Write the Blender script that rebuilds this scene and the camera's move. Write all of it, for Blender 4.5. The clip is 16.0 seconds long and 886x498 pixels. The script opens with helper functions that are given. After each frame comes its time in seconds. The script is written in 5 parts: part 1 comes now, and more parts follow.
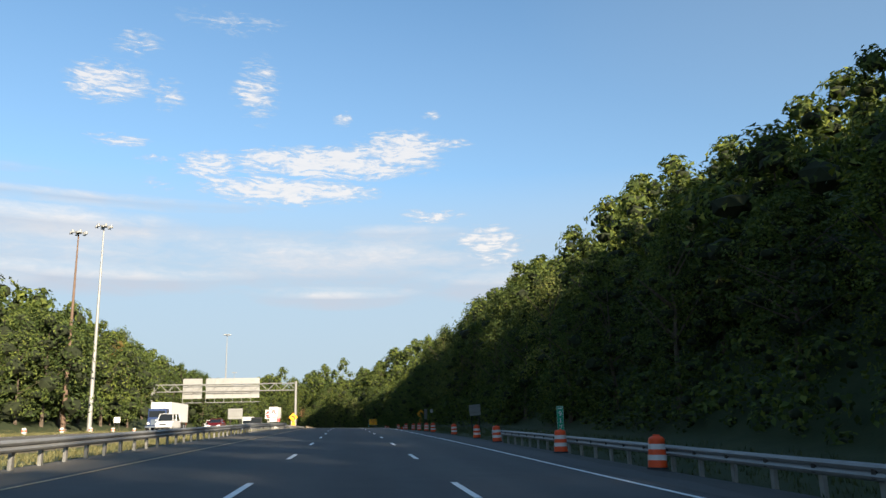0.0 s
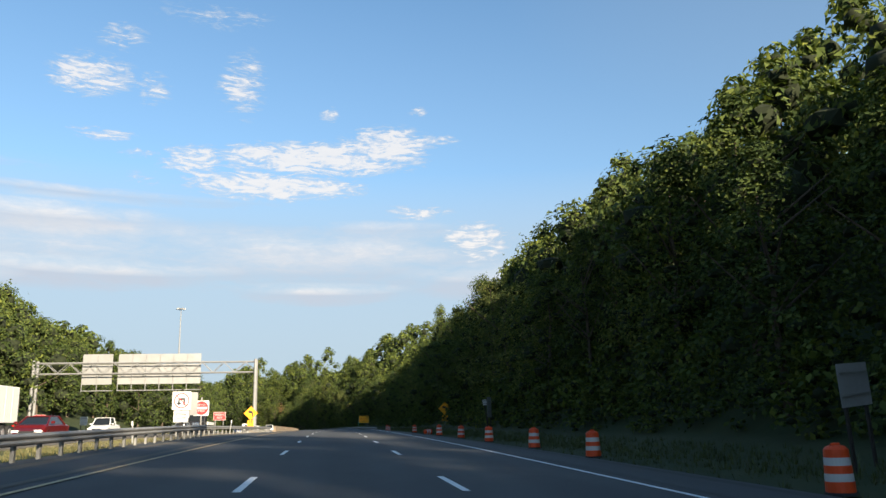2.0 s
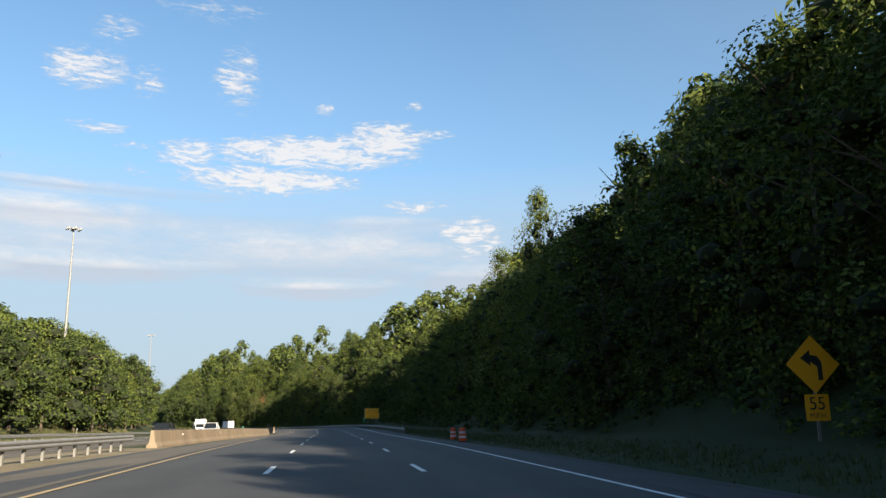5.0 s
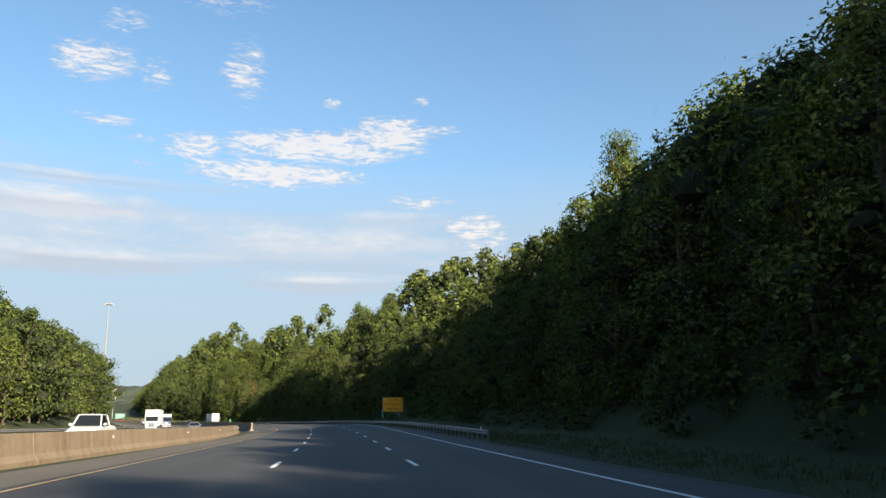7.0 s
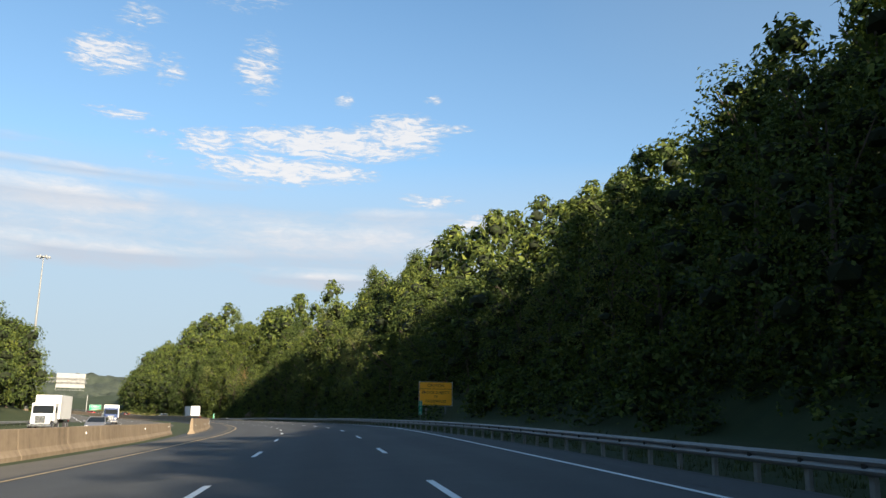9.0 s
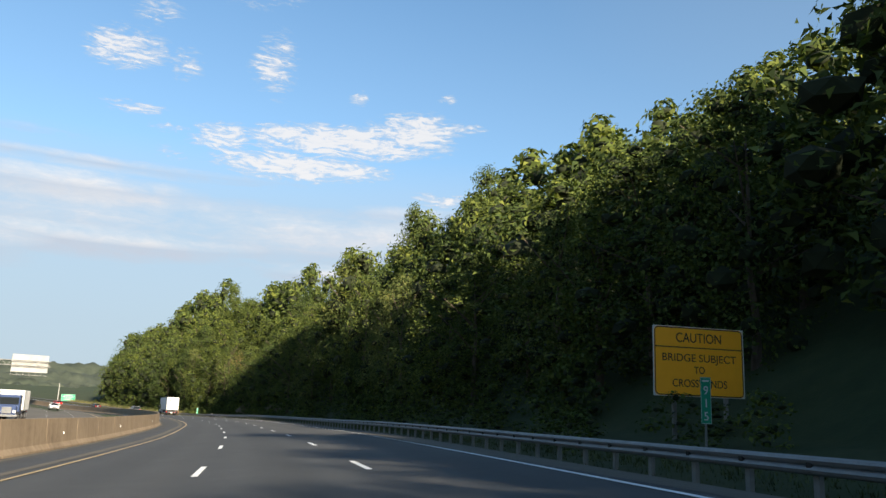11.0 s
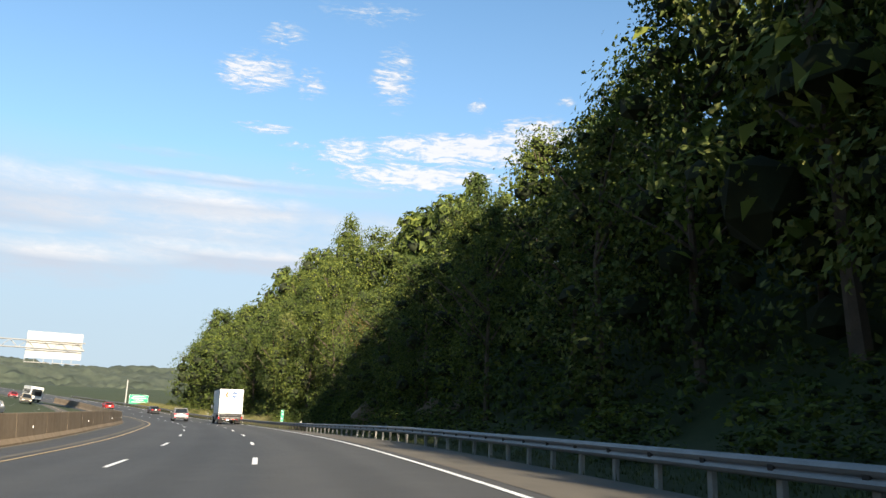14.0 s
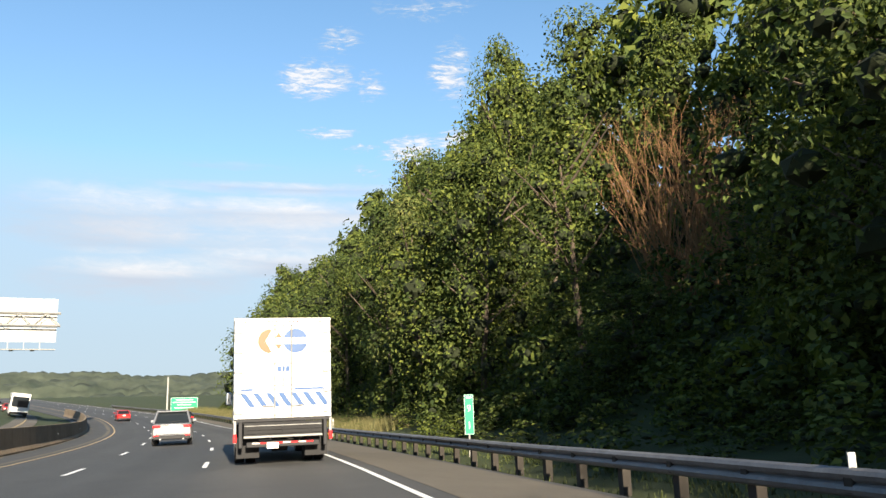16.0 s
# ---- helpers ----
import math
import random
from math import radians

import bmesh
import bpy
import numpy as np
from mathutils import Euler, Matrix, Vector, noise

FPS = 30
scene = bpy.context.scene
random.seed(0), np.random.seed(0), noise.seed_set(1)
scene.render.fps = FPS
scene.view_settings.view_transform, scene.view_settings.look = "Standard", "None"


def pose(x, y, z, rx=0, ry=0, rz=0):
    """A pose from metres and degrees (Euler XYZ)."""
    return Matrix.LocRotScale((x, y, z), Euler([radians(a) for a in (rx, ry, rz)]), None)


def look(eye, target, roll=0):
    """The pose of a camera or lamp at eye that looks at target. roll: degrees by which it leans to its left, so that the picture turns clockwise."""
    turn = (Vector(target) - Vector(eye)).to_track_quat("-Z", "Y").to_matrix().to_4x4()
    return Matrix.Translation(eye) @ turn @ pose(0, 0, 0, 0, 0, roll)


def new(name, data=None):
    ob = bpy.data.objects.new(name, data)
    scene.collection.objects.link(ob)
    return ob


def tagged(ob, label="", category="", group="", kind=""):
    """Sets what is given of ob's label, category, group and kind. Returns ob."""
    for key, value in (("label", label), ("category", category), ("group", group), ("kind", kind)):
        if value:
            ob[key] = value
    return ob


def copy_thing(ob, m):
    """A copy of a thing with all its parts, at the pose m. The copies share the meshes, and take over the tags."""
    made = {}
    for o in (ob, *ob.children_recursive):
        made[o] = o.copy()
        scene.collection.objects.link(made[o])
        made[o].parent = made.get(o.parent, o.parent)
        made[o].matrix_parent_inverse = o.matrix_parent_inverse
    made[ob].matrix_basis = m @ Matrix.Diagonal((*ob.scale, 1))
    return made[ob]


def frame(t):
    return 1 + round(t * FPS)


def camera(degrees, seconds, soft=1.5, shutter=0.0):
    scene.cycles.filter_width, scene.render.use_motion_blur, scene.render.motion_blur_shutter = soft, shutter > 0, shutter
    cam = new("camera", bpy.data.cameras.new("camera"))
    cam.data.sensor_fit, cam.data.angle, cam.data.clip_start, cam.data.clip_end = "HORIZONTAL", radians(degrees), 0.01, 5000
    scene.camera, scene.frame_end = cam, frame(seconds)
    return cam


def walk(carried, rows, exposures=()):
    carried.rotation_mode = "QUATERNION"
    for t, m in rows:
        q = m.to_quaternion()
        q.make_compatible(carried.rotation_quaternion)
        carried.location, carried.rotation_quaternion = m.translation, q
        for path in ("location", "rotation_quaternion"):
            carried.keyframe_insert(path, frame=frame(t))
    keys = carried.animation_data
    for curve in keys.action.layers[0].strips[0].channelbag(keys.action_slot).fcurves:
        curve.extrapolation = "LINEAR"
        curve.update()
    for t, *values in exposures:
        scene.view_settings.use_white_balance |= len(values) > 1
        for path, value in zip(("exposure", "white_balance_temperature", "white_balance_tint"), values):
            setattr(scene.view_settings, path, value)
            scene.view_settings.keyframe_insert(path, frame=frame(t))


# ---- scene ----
cam = camera(58.5, 16.0, soft=1.5, shutter=0.0)

# seconds, x, y, z, yaw, pitch, roll
PATH = [
    (0.0, 0.00, 0.00, -0.00, 0.03, 12.78, -1.30),
    (0.5, -1.72, 14.40, 0.23, 0.15, 12.60, -1.36),
    (1.0, -3.47, 28.71, 0.46, 0.09, 12.62, -1.55),
    (1.5, -5.37, 42.95, 0.68, -0.38, 12.73, -1.05),
    (2.0, -7.27, 57.35, 0.90, -1.00, 12.52, -1.17),
    (2.5, -9.16, 71.99, 1.12, -1.89, 12.23, -1.46),
    (3.0, -11.02, 86.76, 1.32, -2.59, 11.94, -1.46),
    (3.5, -12.91, 101.59, 1.47, -2.86, 11.95, -1.15),
    (4.0, -14.65, 116.33, 1.55, -2.45, 11.99, -0.96),
    (4.2, -15.28, 122.16, 1.58, -2.01, 12.14, -1.24),
    (6.3, -22.03, 181.95, 1.63, -0.55, 11.95, -0.57),
    (6.5, -22.73, 187.54, 1.62, -0.70, 11.82, -0.85),
    (7.0, -24.53, 201.43, 1.56, -0.94, 11.82, -0.29),
    (7.5, -26.11, 215.20, 1.48, -1.03, 11.53, -0.61),
    (8.0, -27.44, 228.71, 1.40, -0.72, 11.86, -0.27),
    (8.5, -28.95, 241.89, 1.32, -0.67, 11.99, -0.25),
    (8.7, -29.59, 247.13, 1.30, -0.56, 11.85, 0.20),
    (10.8, -38.48, 303.17, 1.22, 0.58, 11.55, 2.17),
    (11.0, -39.56, 308.90, 1.18, 0.65, 11.69, 2.16),
    (11.5, -42.55, 323.51, 1.07, 1.51, 11.86, 2.28),
    (12.0, -45.95, 338.57, 0.94, 2.91, 12.57, 2.89),
    (12.5, -49.46, 354.04, 0.79, 4.76, 12.66, 2.49),
    (13.0, -53.27, 369.94, 0.63, 6.58, 12.42, 2.31),
    (13.5, -57.57, 386.19, 0.48, 8.31, 12.06, 2.42),
    (14.0, -62.36, 402.87, 0.35, 9.72, 11.82, 2.01),
    (14.5, -68.16, 419.68, 0.23, 11.90, 11.82, 1.31),
    (15.0, -75.07, 436.31, 0.12, 13.77, 11.25, 0.81),
    (15.5, -82.59, 452.55, -0.01, 14.76, 11.45, -0.35),
    (16.0, -90.58, 468.40, -0.15, 14.98, 11.23, -1.52),
]


def aim(x, y, z, yaw, pitch, roll):
    eye = Vector((x, y, z))
    a, b = radians(yaw), radians(pitch)
    way = Vector((-math.sin(a) * math.cos(b), math.cos(a) * math.cos(b), math.sin(b)))
    return look(eye, eye + way, roll)


walk(cam, [(t, aim(*row)) for t, *row in PATH],
     exposures=[(0.0, 1.65), (11.0, 1.65), (12.5, 1.70), (13.5, 1.80), (16.0, 1.80)])

# ---- sky and sun ----
SUN_AZ, SUN_EL = 148.5, 19.2      # degrees clockwise from +y, and above the horizon
toward = Vector((math.sin(radians(SUN_AZ)) * math.cos(radians(SUN_EL)),
                 math.cos(radians(SUN_AZ)) * math.cos(radians(SUN_EL)), math.sin(radians(SUN_EL))))
sun = new("sun", bpy.data.lights.new("sun", "SUN"))
sun.data.energy, sun.data.angle, sun.data.color = 5.0, radians(0.5), (1.0, 0.86, 0.66)
sun.matrix_world = look(toward * 100, (0, 0, 0))


def set_operation(n, v): n.operation = v
def set_sky_type(n, v): n.sky_type = v
def set_sun_disc(n, v): n.sun_disc = v
def set_sun_elevation(n, v): n.sun_elevation = v
def set_sun_rotation(n, v): n.sun_rotation = v
def set_air(n, v): n.air_density = v
def set_dust(n, v): n.dust_density = v
def set_ozone(n, v): n.ozone_density = v
def set_data_type(n, v): n.data_type = v
def set_blend(n, v): n.blend_type = v


SETTERS = {"p_operation": set_operation, "p_sky_type": set_sky_type, "p_sun_disc": set_sun_disc, "p_sun_elevation": set_sun_elevation,
           "p_sun_rotation": set_sun_rotation, "p_air_density": set_air, "p_dust_density": set_dust, "p_ozone_density": set_ozone,
           "p_data_type": set_data_type, "p_blend_type": set_blend}


class Nodes:
    """Short hand for building a node tree."""

    def __init__(self, tree):
        self.tree = tree

    def add(self, kind, _out=0, **inputs):
        n = self.tree.nodes.new(kind)
        for key, value in inputs.items():
            if key in SETTERS:
                SETTERS[key](n, value)
                continue
            slot = n.inputs[int(key[1:])] if key[0] == "i" and key[1:].isdigit() else n.inputs[key]
            if isinstance(value, bpy.types.NodeSocket):
                self.tree.links.new(value, slot)
            else:
                slot.default_value = value
        return n

    def math(self, op, a, b=0.0, c=0.0):
        return self.add("ShaderNodeMath", p_operation=op, i0=a, i1=b, i2=c).outputs[0]

    def noise(self, vector, scale, detail=4.0, rough=0.55):
        return self.add("ShaderNodeTexNoise", Vector=vector, Scale=scale, Detail=detail, Roughness=rough).outputs[0]

    def ramp(self, fac, *stops):
        n = self.add("ShaderNodeValToRGB", Fac=fac)
        el = n.color_ramp.elements
        while len(el) < len(stops):
            el.new(0.5)
        for e, (p, c) in zip(el, stops):
            e.position, e.color = p, (*c, 1.0) if len(c) == 3 else c
        return n.outputs[0]

    def mix(self, fac, a, b, blend="MIX"):
        n = self.add("ShaderNodeMix", p_data_type="RGBA", p_blend_type=blend)
        for k, v in ((0, fac), (6, a), (7, b)):
            if isinstance(v, bpy.types.NodeSocket):
                self.tree.links.new(v, n.inputs[k])
            else:
                n.inputs[k].default_value = v if k == 0 else (*v, 1.0)
        return n.outputs[2]


def make_sky():
    world = bpy.data.worlds.new("sky")
    scene.world = world
    world.use_nodes = True
    t = Nodes(world.node_tree)
    world.node_tree.nodes.clear()
    sky = t.add("ShaderNodeTexSky", p_sky_type="NISHITA", p_sun_disc=False, p_sun_elevation=radians(SUN_EL),
                p_sun_rotation=radians(SUN_AZ), p_air_density=1.0, p_dust_density=0.4, p_ozone_density=2.0).outputs[0]
    way = t.add("ShaderNodeTexCoord").outputs["Generated"]
    sep = t.add("ShaderNodeSeparateXYZ", Vector=way).outputs
    az = t.math("MULTIPLY", t.math("ARCTAN2", t.math("MULTIPLY", sep[0], -1.0), sep[1]), 57.296)
    el = t.math("MULTIPLY", t.math("ARCSINE", sep[2]), 57.296)
    flat = t.add("ShaderNodeCombineXYZ", X=az, Y=t.math("MULTIPLY", el, 2.6)).outputs[0]
    warp = t.add("ShaderNodeTexNoise", Vector=flat, Scale=.35, Detail=3.0).outputs["Color"]
    bent = t.add("ShaderNodeVectorMath", i0=flat, i1=t.add("ShaderNodeVectorMath", p_operation="SCALE", i0=warp, Scale=2.6).outputs[0]).outputs[0]
    fine = t.noise(bent, 0.42, 8.0, 0.64)
    ripple = t.noise(t.add("ShaderNodeVectorMath", p_operation="MULTIPLY", i0=bent, i1=(1.0, 1.9, 1.0)).outputs[0], 0.95, 5.0, 0.62)
    broad = t.noise(t.add("ShaderNodeVectorMath", p_operation="MULTIPLY", i0=bent, i1=(.55, 1.5, 1.0)).outputs[0], 0.16, 6.0, 0.58)

    def puff(a, e, ra, re, gain):
        dx = t.math("DIVIDE", t.math("SUBTRACT", az, a), ra)
        dy = t.math("DIVIDE", t.math("SUBTRACT", el, e), re)
        r2 = t.math("ADD", t.math("MULTIPLY", dx, dx), t.math("MULTIPLY", dy, dy))
        return t.math("MULTIPLY", t.math("MAXIMUM", t.math("SUBTRACT", 1.0, r2), 0.0), gain)

    # azimuth to the left of +y, elevation, half sizes, weight
    puffs = [(24.2, 23.2, 3.6, 1.9, .80), (20.4, 22.8, 1.7, 1.5, .55), (14.0, 23.8, 2.2, 2.9, .62), (8.6, 18.9, 9.6, 1.5, 1.0),
             (3.2, 19.9, 4.2, 1.8, 1.0), (11.5, 16.9, 8.2, 1.25, 1.0), (17.2, 18.4, 3.4, 1.3, .72), (7.5, 22.0, 1.0, .8, .55),
             (22.6, 26.0, 2.2, 1.2, .5), (-3.4, 13.0, 3.2, 1.9, .80), (1.0, 15.2, 3.4, .7, .65), (23.5, 19.6, 3.0, .6, .6),
             (15.8, 28.1, 5.5, 1.2, .30), (.7, 22.4, 1.0, .45, .5), (-.8, 20.2, 2.2, .7, .55), (20.5, 16.9, 1.6, .7, .5), (21.0, 18.6, 2.0, .5, .5)]
    total = puff(*puffs[0])
    for row in puffs[1:]:
        total = t.math("MAXIMUM", total, puff(*row))
    grain = t.math("ADD", t.math("MULTIPLY", fine, .95), t.math("MULTIPLY", ripple, 1.05))
    cloud = t.math("MULTIPLY", t.math("SUBTRACT", t.math("ADD", grain, t.math("MULTIPLY", total, .55)), 1.13), 2.9)
    cloud = t.math("MULTIPLY", t.math("MINIMUM", t.math("MAXIMUM", cloud, 0.0), 1.0), t.math("MINIMUM", t.math("MULTIPLY", total, 3.0), 1.0))
    # long banks of layered cloud low in the sky, grey below and bright along their upper edges, over an even haze
    banks = [(14.0, 11.6, 30.0, 3.2, .62), (27.0, 13.6, 12.0, 1.7, .95), (24.0, 15.5, 15.0, .7, .70), (10.0, 12.0, 13.0, 1.6, .80), (24.0, 10.2, 12.0, 1.3, .85), (8.0, 9.2, 7.0, .9, .85),
             (-4.5, 10.0, 7.5, 1.5, .75), (4.0, 13.8, 8.0, 1.0, .7), (38.0, 13.0, 9.0, 3.0, .8), (36.0, 9.0, 9.0, 2.0, .8), (30.0, 17.0, 5.0, .5, .5)]
    low = puff(*banks[0])
    edge = puff(banks[0][0], banks[0][1] + .9, banks[0][2], banks[0][3] * .6, banks[0][4])
    for a, e, ra, re, gain in banks[1:]:
        low = t.math("MAXIMUM", low, puff(a, e, ra, re, gain))
        edge = t.math("MAXIMUM", edge, puff(a, e + re * .55, ra, re * .55, gain))
    streak = t.math("ADD", t.math("MULTIPLY", broad, .9), t.math("MULTIPLY", fine, .55))
    layer = t.math("MULTIPLY", t.math("SUBTRACT", t.math("ADD", streak, t.math("MULTIPLY", low, .60)), .80), 1.9)
    layer = t.math("MULTIPLY", t.math("MINIMUM", t.math("MAXIMUM", layer, 0.0), 1.0), t.math("MINIMUM", t.math("MULTIPLY", low, 3.0), 1.0))
    haze = t.ramp(t.math("DIVIDE", el, 40.0), (0.0, (.97,) * 3), (.13, (.93,) * 3), (.24, (.86,) * 3), (.33, (.76,) * 3), (.39, (.50,) * 3), (.45, (.20,) * 3), (.80, (.03,) * 3))
    # an old vapour trail
    off = t.math("ABSOLUTE", t.math("SUBTRACT", el, t.math("SUBTRACT", 21.2, t.math("MULTIPLY", az, .29))))
    trail = t.math("MULTIPLY", t.math("MAXIMUM", t.math("SUBTRACT", 1.0, t.math("DIVIDE", off, .22)), 0.0), t.math("MULTIPLY", t.math("MINIMUM", t.math("MAXIMUM", t.math("MULTIPLY", t.math("SUBTRACT", -21.5, az), .3), 0.0), 1.0), .35))
    haze = t.math("MAXIMUM", haze, puff(-32.0, 24.0, 34.0, 16.0, .20))
    cover = t.math("MAXIMUM", t.math("MULTIPLY", cloud, .85), t.math("MULTIPLY", layer, .80))
    amount = t.math("MINIMUM", t.math("MAXIMUM", t.math("ADD", cover, t.math("MULTIPLY", haze, t.math("SUBTRACT", 1.0, cover))), trail), 1.0)
    blue = t.add("ShaderNodeBackground", Color=t.mix(1.0, sky, (.84, 1.06, 1.12), "MULTIPLY"), Strength=0.060).outputs[0]
    bright = t.math("MAXIMUM", cloud, t.math("MULTIPLY", t.math("MULTIPLY", edge, streak), 1.25))
    lit = t.mix(t.math("MINIMUM", t.math("MULTIPLY", bright, t.math("ADD", t.math("MULTIPLY", ripple, .9), .5)), 1.0), (.61, .67, .77), (1.0, .97, .95))
    tone = t.mix(t.math("MINIMUM", t.math("MULTIPLY", cover, 1.4), 1.0), (.535, .655, .775), lit)
    white = t.add("ShaderNodeBackground", Color=tone, Strength=0.300).outputs[0]
    both = t.add("ShaderNodeMixShader", Fac=amount, i1=blue, i2=white).outputs[0]
    t.add("ShaderNodeOutputWorld", Surface=both)


make_sky()


# ---- materials ----
def material(name, build, rough=0.7, metal=0.0, bump=0.0, bump_scale=30.0, spec=0.3):
    m = bpy.data.materials.new(name)
    m.use_nodes = True
    t = Nodes(m.node_tree)
    m.node_tree.nodes.clear()
    b = t.add("ShaderNodeBsdfPrincipled")
    b.inputs["Roughness"].default_value, b.inputs["Metallic"].default_value = rough, metal
    b.inputs["Specular IOR Level"].default_value = spec
    place = t.add("ShaderNodeTexCoord").outputs["Object"]
    colour = build(t, place, b)
    if isinstance(colour, bpy.types.NodeSocket):
        t.tree.links.new(colour, b.inputs["Base Color"])
    else:
        b.inputs["Base Color"].default_value = (*colour, 1.0)
    if bump:
        n = t.add("ShaderNodeBump", Strength=bump, Distance=0.02, Height=t.noise(place, bump_scale, 5.0))
        t.tree.links.new(n.outputs[0], b.inputs["Normal"])
    if not b.outputs[0].links:
        t.add("ShaderNodeOutputMaterial", Surface=b.outputs[0])
    return m


def plain(name, colour, rough=0.6, metal=0.0, wear=0.12, scale=3.0, bump=0.0):
    def build(t, place, b):
        a = t.noise(place, scale, 6.0)
        c = t.noise(place, scale * 9, 3.0)
        f = t.math("MULTIPLY", t.math("ADD", a, t.math("MULTIPLY", c, .5)), .7)
        return t.ramp(f, (.25, tuple(v * (1 - wear) for v in colour)), (.75, tuple(min(1, v * (1 + wear)) for v in colour)))
    return material(name, build, rough, metal, bump)


def asphalt_build(low, high):
    def build(t, place, b):
        big = t.noise(place, .09, 5.0, .6)
        mid = t.noise(place, 1.1, 5.0, .6)
        small = t.noise(place, 38.0, 3.0, .7)
        f = t.math("ADD", t.math("MULTIPLY", big, .45), t.math("ADD", t.math("MULTIPLY", mid, .3), t.math("MULTIPLY", small, .25)))
        return t.ramp(f, (.3, low), (.7, high))
    return build


def lanes_build(t, place, b):
    """Worn lanes: a dark oily band along the middle of each, paler wheel tracks, and a paler, browner right lane."""
    base = asphalt_build((.033, .036, .039), (.064, .065, .065))(t, place, b)
    lat = t.add("ShaderNodeSeparateXYZ", Vector=t.add("ShaderNodeUVMap").outputs[0]).outputs[0]
    lat = t.math("ADD", lat, t.math("MULTIPLY", t.math("SUBTRACT", t.noise(place, .35, 4.0), .5), .035))
    stops = []
    for mid, lo, hi, tint in ((-3.65, .80, 1.05, (1.0, 1.0, 1.0)), (0.0, .66, .98, (.97, 1.0, 1.04)), (3.65, 1.02, 1.42, (1.06, 1.0, .93))):
        for off, v in ((-1.5, (lo + hi) / 2), (-.85, hi), (-.3, lo), (.3, lo), (.85, hi), (1.5, (lo + hi) / 2)):
            stops.append(((mid + off + 10) / 20, tuple(v * k / 1.6 for k in tint)))
    wear = t.ramp(lat, *stops)
    wear = t.mix(t.math("MULTIPLY", t.noise(place, .06, 4.0), .8), wear, (.6, .6, .6))
    return t.mix(1.0, base, t.mix(1.0, wear, (1.6, 1.6, 1.6), "MULTIPLY"), "MULTIPLY")


ASPHALT = material("asphalt", lanes_build, .82, bump=.25, bump_scale=60, spec=.35)
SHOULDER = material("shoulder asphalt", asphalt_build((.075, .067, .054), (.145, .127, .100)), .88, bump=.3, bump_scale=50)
WORN_ASPHALT = material("worn grey asphalt", asphalt_build((.070, .064, .054), (.130, .117, .096)), .88, bump=.3, bump_scale=50)
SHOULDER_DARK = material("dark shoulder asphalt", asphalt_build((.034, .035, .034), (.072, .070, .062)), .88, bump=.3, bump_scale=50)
WHITE_PAINT = plain("road paint white", (.72, .72, .70), .6, wear=.22, scale=1.5)
YELLOW_PAINT = plain("road paint yellow", (.40, .29, .14), .6, wear=.2, scale=1.5)
STEEL = plain("galvanised steel", (.22, .22, .215), .6, .35, .2, 2.0)
POST_STEEL = plain("weathered post steel", (.21, .205, .19), .6, .4, .2, 4.0)
WOOD_POST = plain("dark wooden post", (.030, .026, .022), .9, 0, .25, 5.0)
# Darker copy of STEEL, with the road-facing shade put into the colour.
SHADED_STEEL = plain("dull weathered rail steel", (.15, .15, .155), .62, .35, .35, 3.0)
RUST = plain("rusted steel pole", (.13, .085, .06), .75, .2, .3, 1.5)
SIGN_BACK = plain("bare aluminium", (.25, .25, .24), .5, .25, .16, .8)
SIGN_WHITE = plain("sign white", (.50, .50, .48), .5, 0, .05)
SIGN_ORANGE = plain("sign orange", (.98, .40, .02), .5, 0, .06)
SIGN_YELLOW = plain("sign yellow", (.72, .31, .012), .5, 0, .06)
SIGN_GREEN = plain("sign green", (.01, .22, .12), .5, 0, .06)
SIGN_RED = plain("sign red", (.38, .026, .026), .5, 0, .06)
INK = plain("sign black", (.02, .02, .02), .55)
DRUM_ORANGE = plain("drum orange plastic", (.60, .062, .012), .5, 0, .12, 4.0)
DRUM_WHITE = plain("drum reflective white", (.46, .44, .42), .45, 0, .1, 6.0)
RUBBER = plain("black rubber", (.018, .018, .019), .8, 0, .2)
CHROME = plain("chrome", (.7, .7, .72), .18, 1.0, .05)
RIM = plain("wheel rim", (.42, .42, .43), .35, .8, .1)
BOX_WHITE = plain("truck box white", (.56, .56, .55), .42, 0, .07, .9)
BLACK_PART = plain("black underbody", (.016, .016, .018), .65, 0, .2)
TAIL_RED = plain("tail lamp red", (.55, .012, .015), .25)
LAMP_CLEAR = plain("lamp clear", (.75, .74, .70), .2)
GLASS_DARK = material("dark window glass", lambda t, p, b: (.012, .015, .018), .12, 0, spec=.28)
DECAL_RED = plain("decal red", (.46, .065, .02), .45, 0, .08)
DECAL_BLUE = plain("decal blue", (.010, .055, .17), .45, 0, .08)
DECAL_GREY = plain("decal grey", (.14, .15, .18), .5, 0, .1)
PLATE = plain("number plate", (.72, .72, .68), .5)


def concrete_build(t, place, b):
    a = t.noise(place, .35, 5.0)
    c = t.noise(place, 4.0, 6.0, .65)
    sep = t.add("ShaderNodeSeparateXYZ", Vector=place).outputs
    streak = t.noise(t.add("ShaderNodeCombineXYZ", X=sep[0], Y=sep[1], Z=t.math("MULTIPLY", sep[2], .08)).outputs[0], 2.2, 4.0)
    f = t.math("ADD", t.math("MULTIPLY", a, .35), t.math("ADD", t.math("MULTIPLY", c, .3), t.math("MULTIPLY", streak, .35)))
    return t.ramp(f, (.25, (.085, .062, .042)), (.5, (.19, .145, .098)), (.75, (.27, .215, .15)))


CONCRETE = material("stained concrete", concrete_build, .9, bump=.35, bump_scale=14)


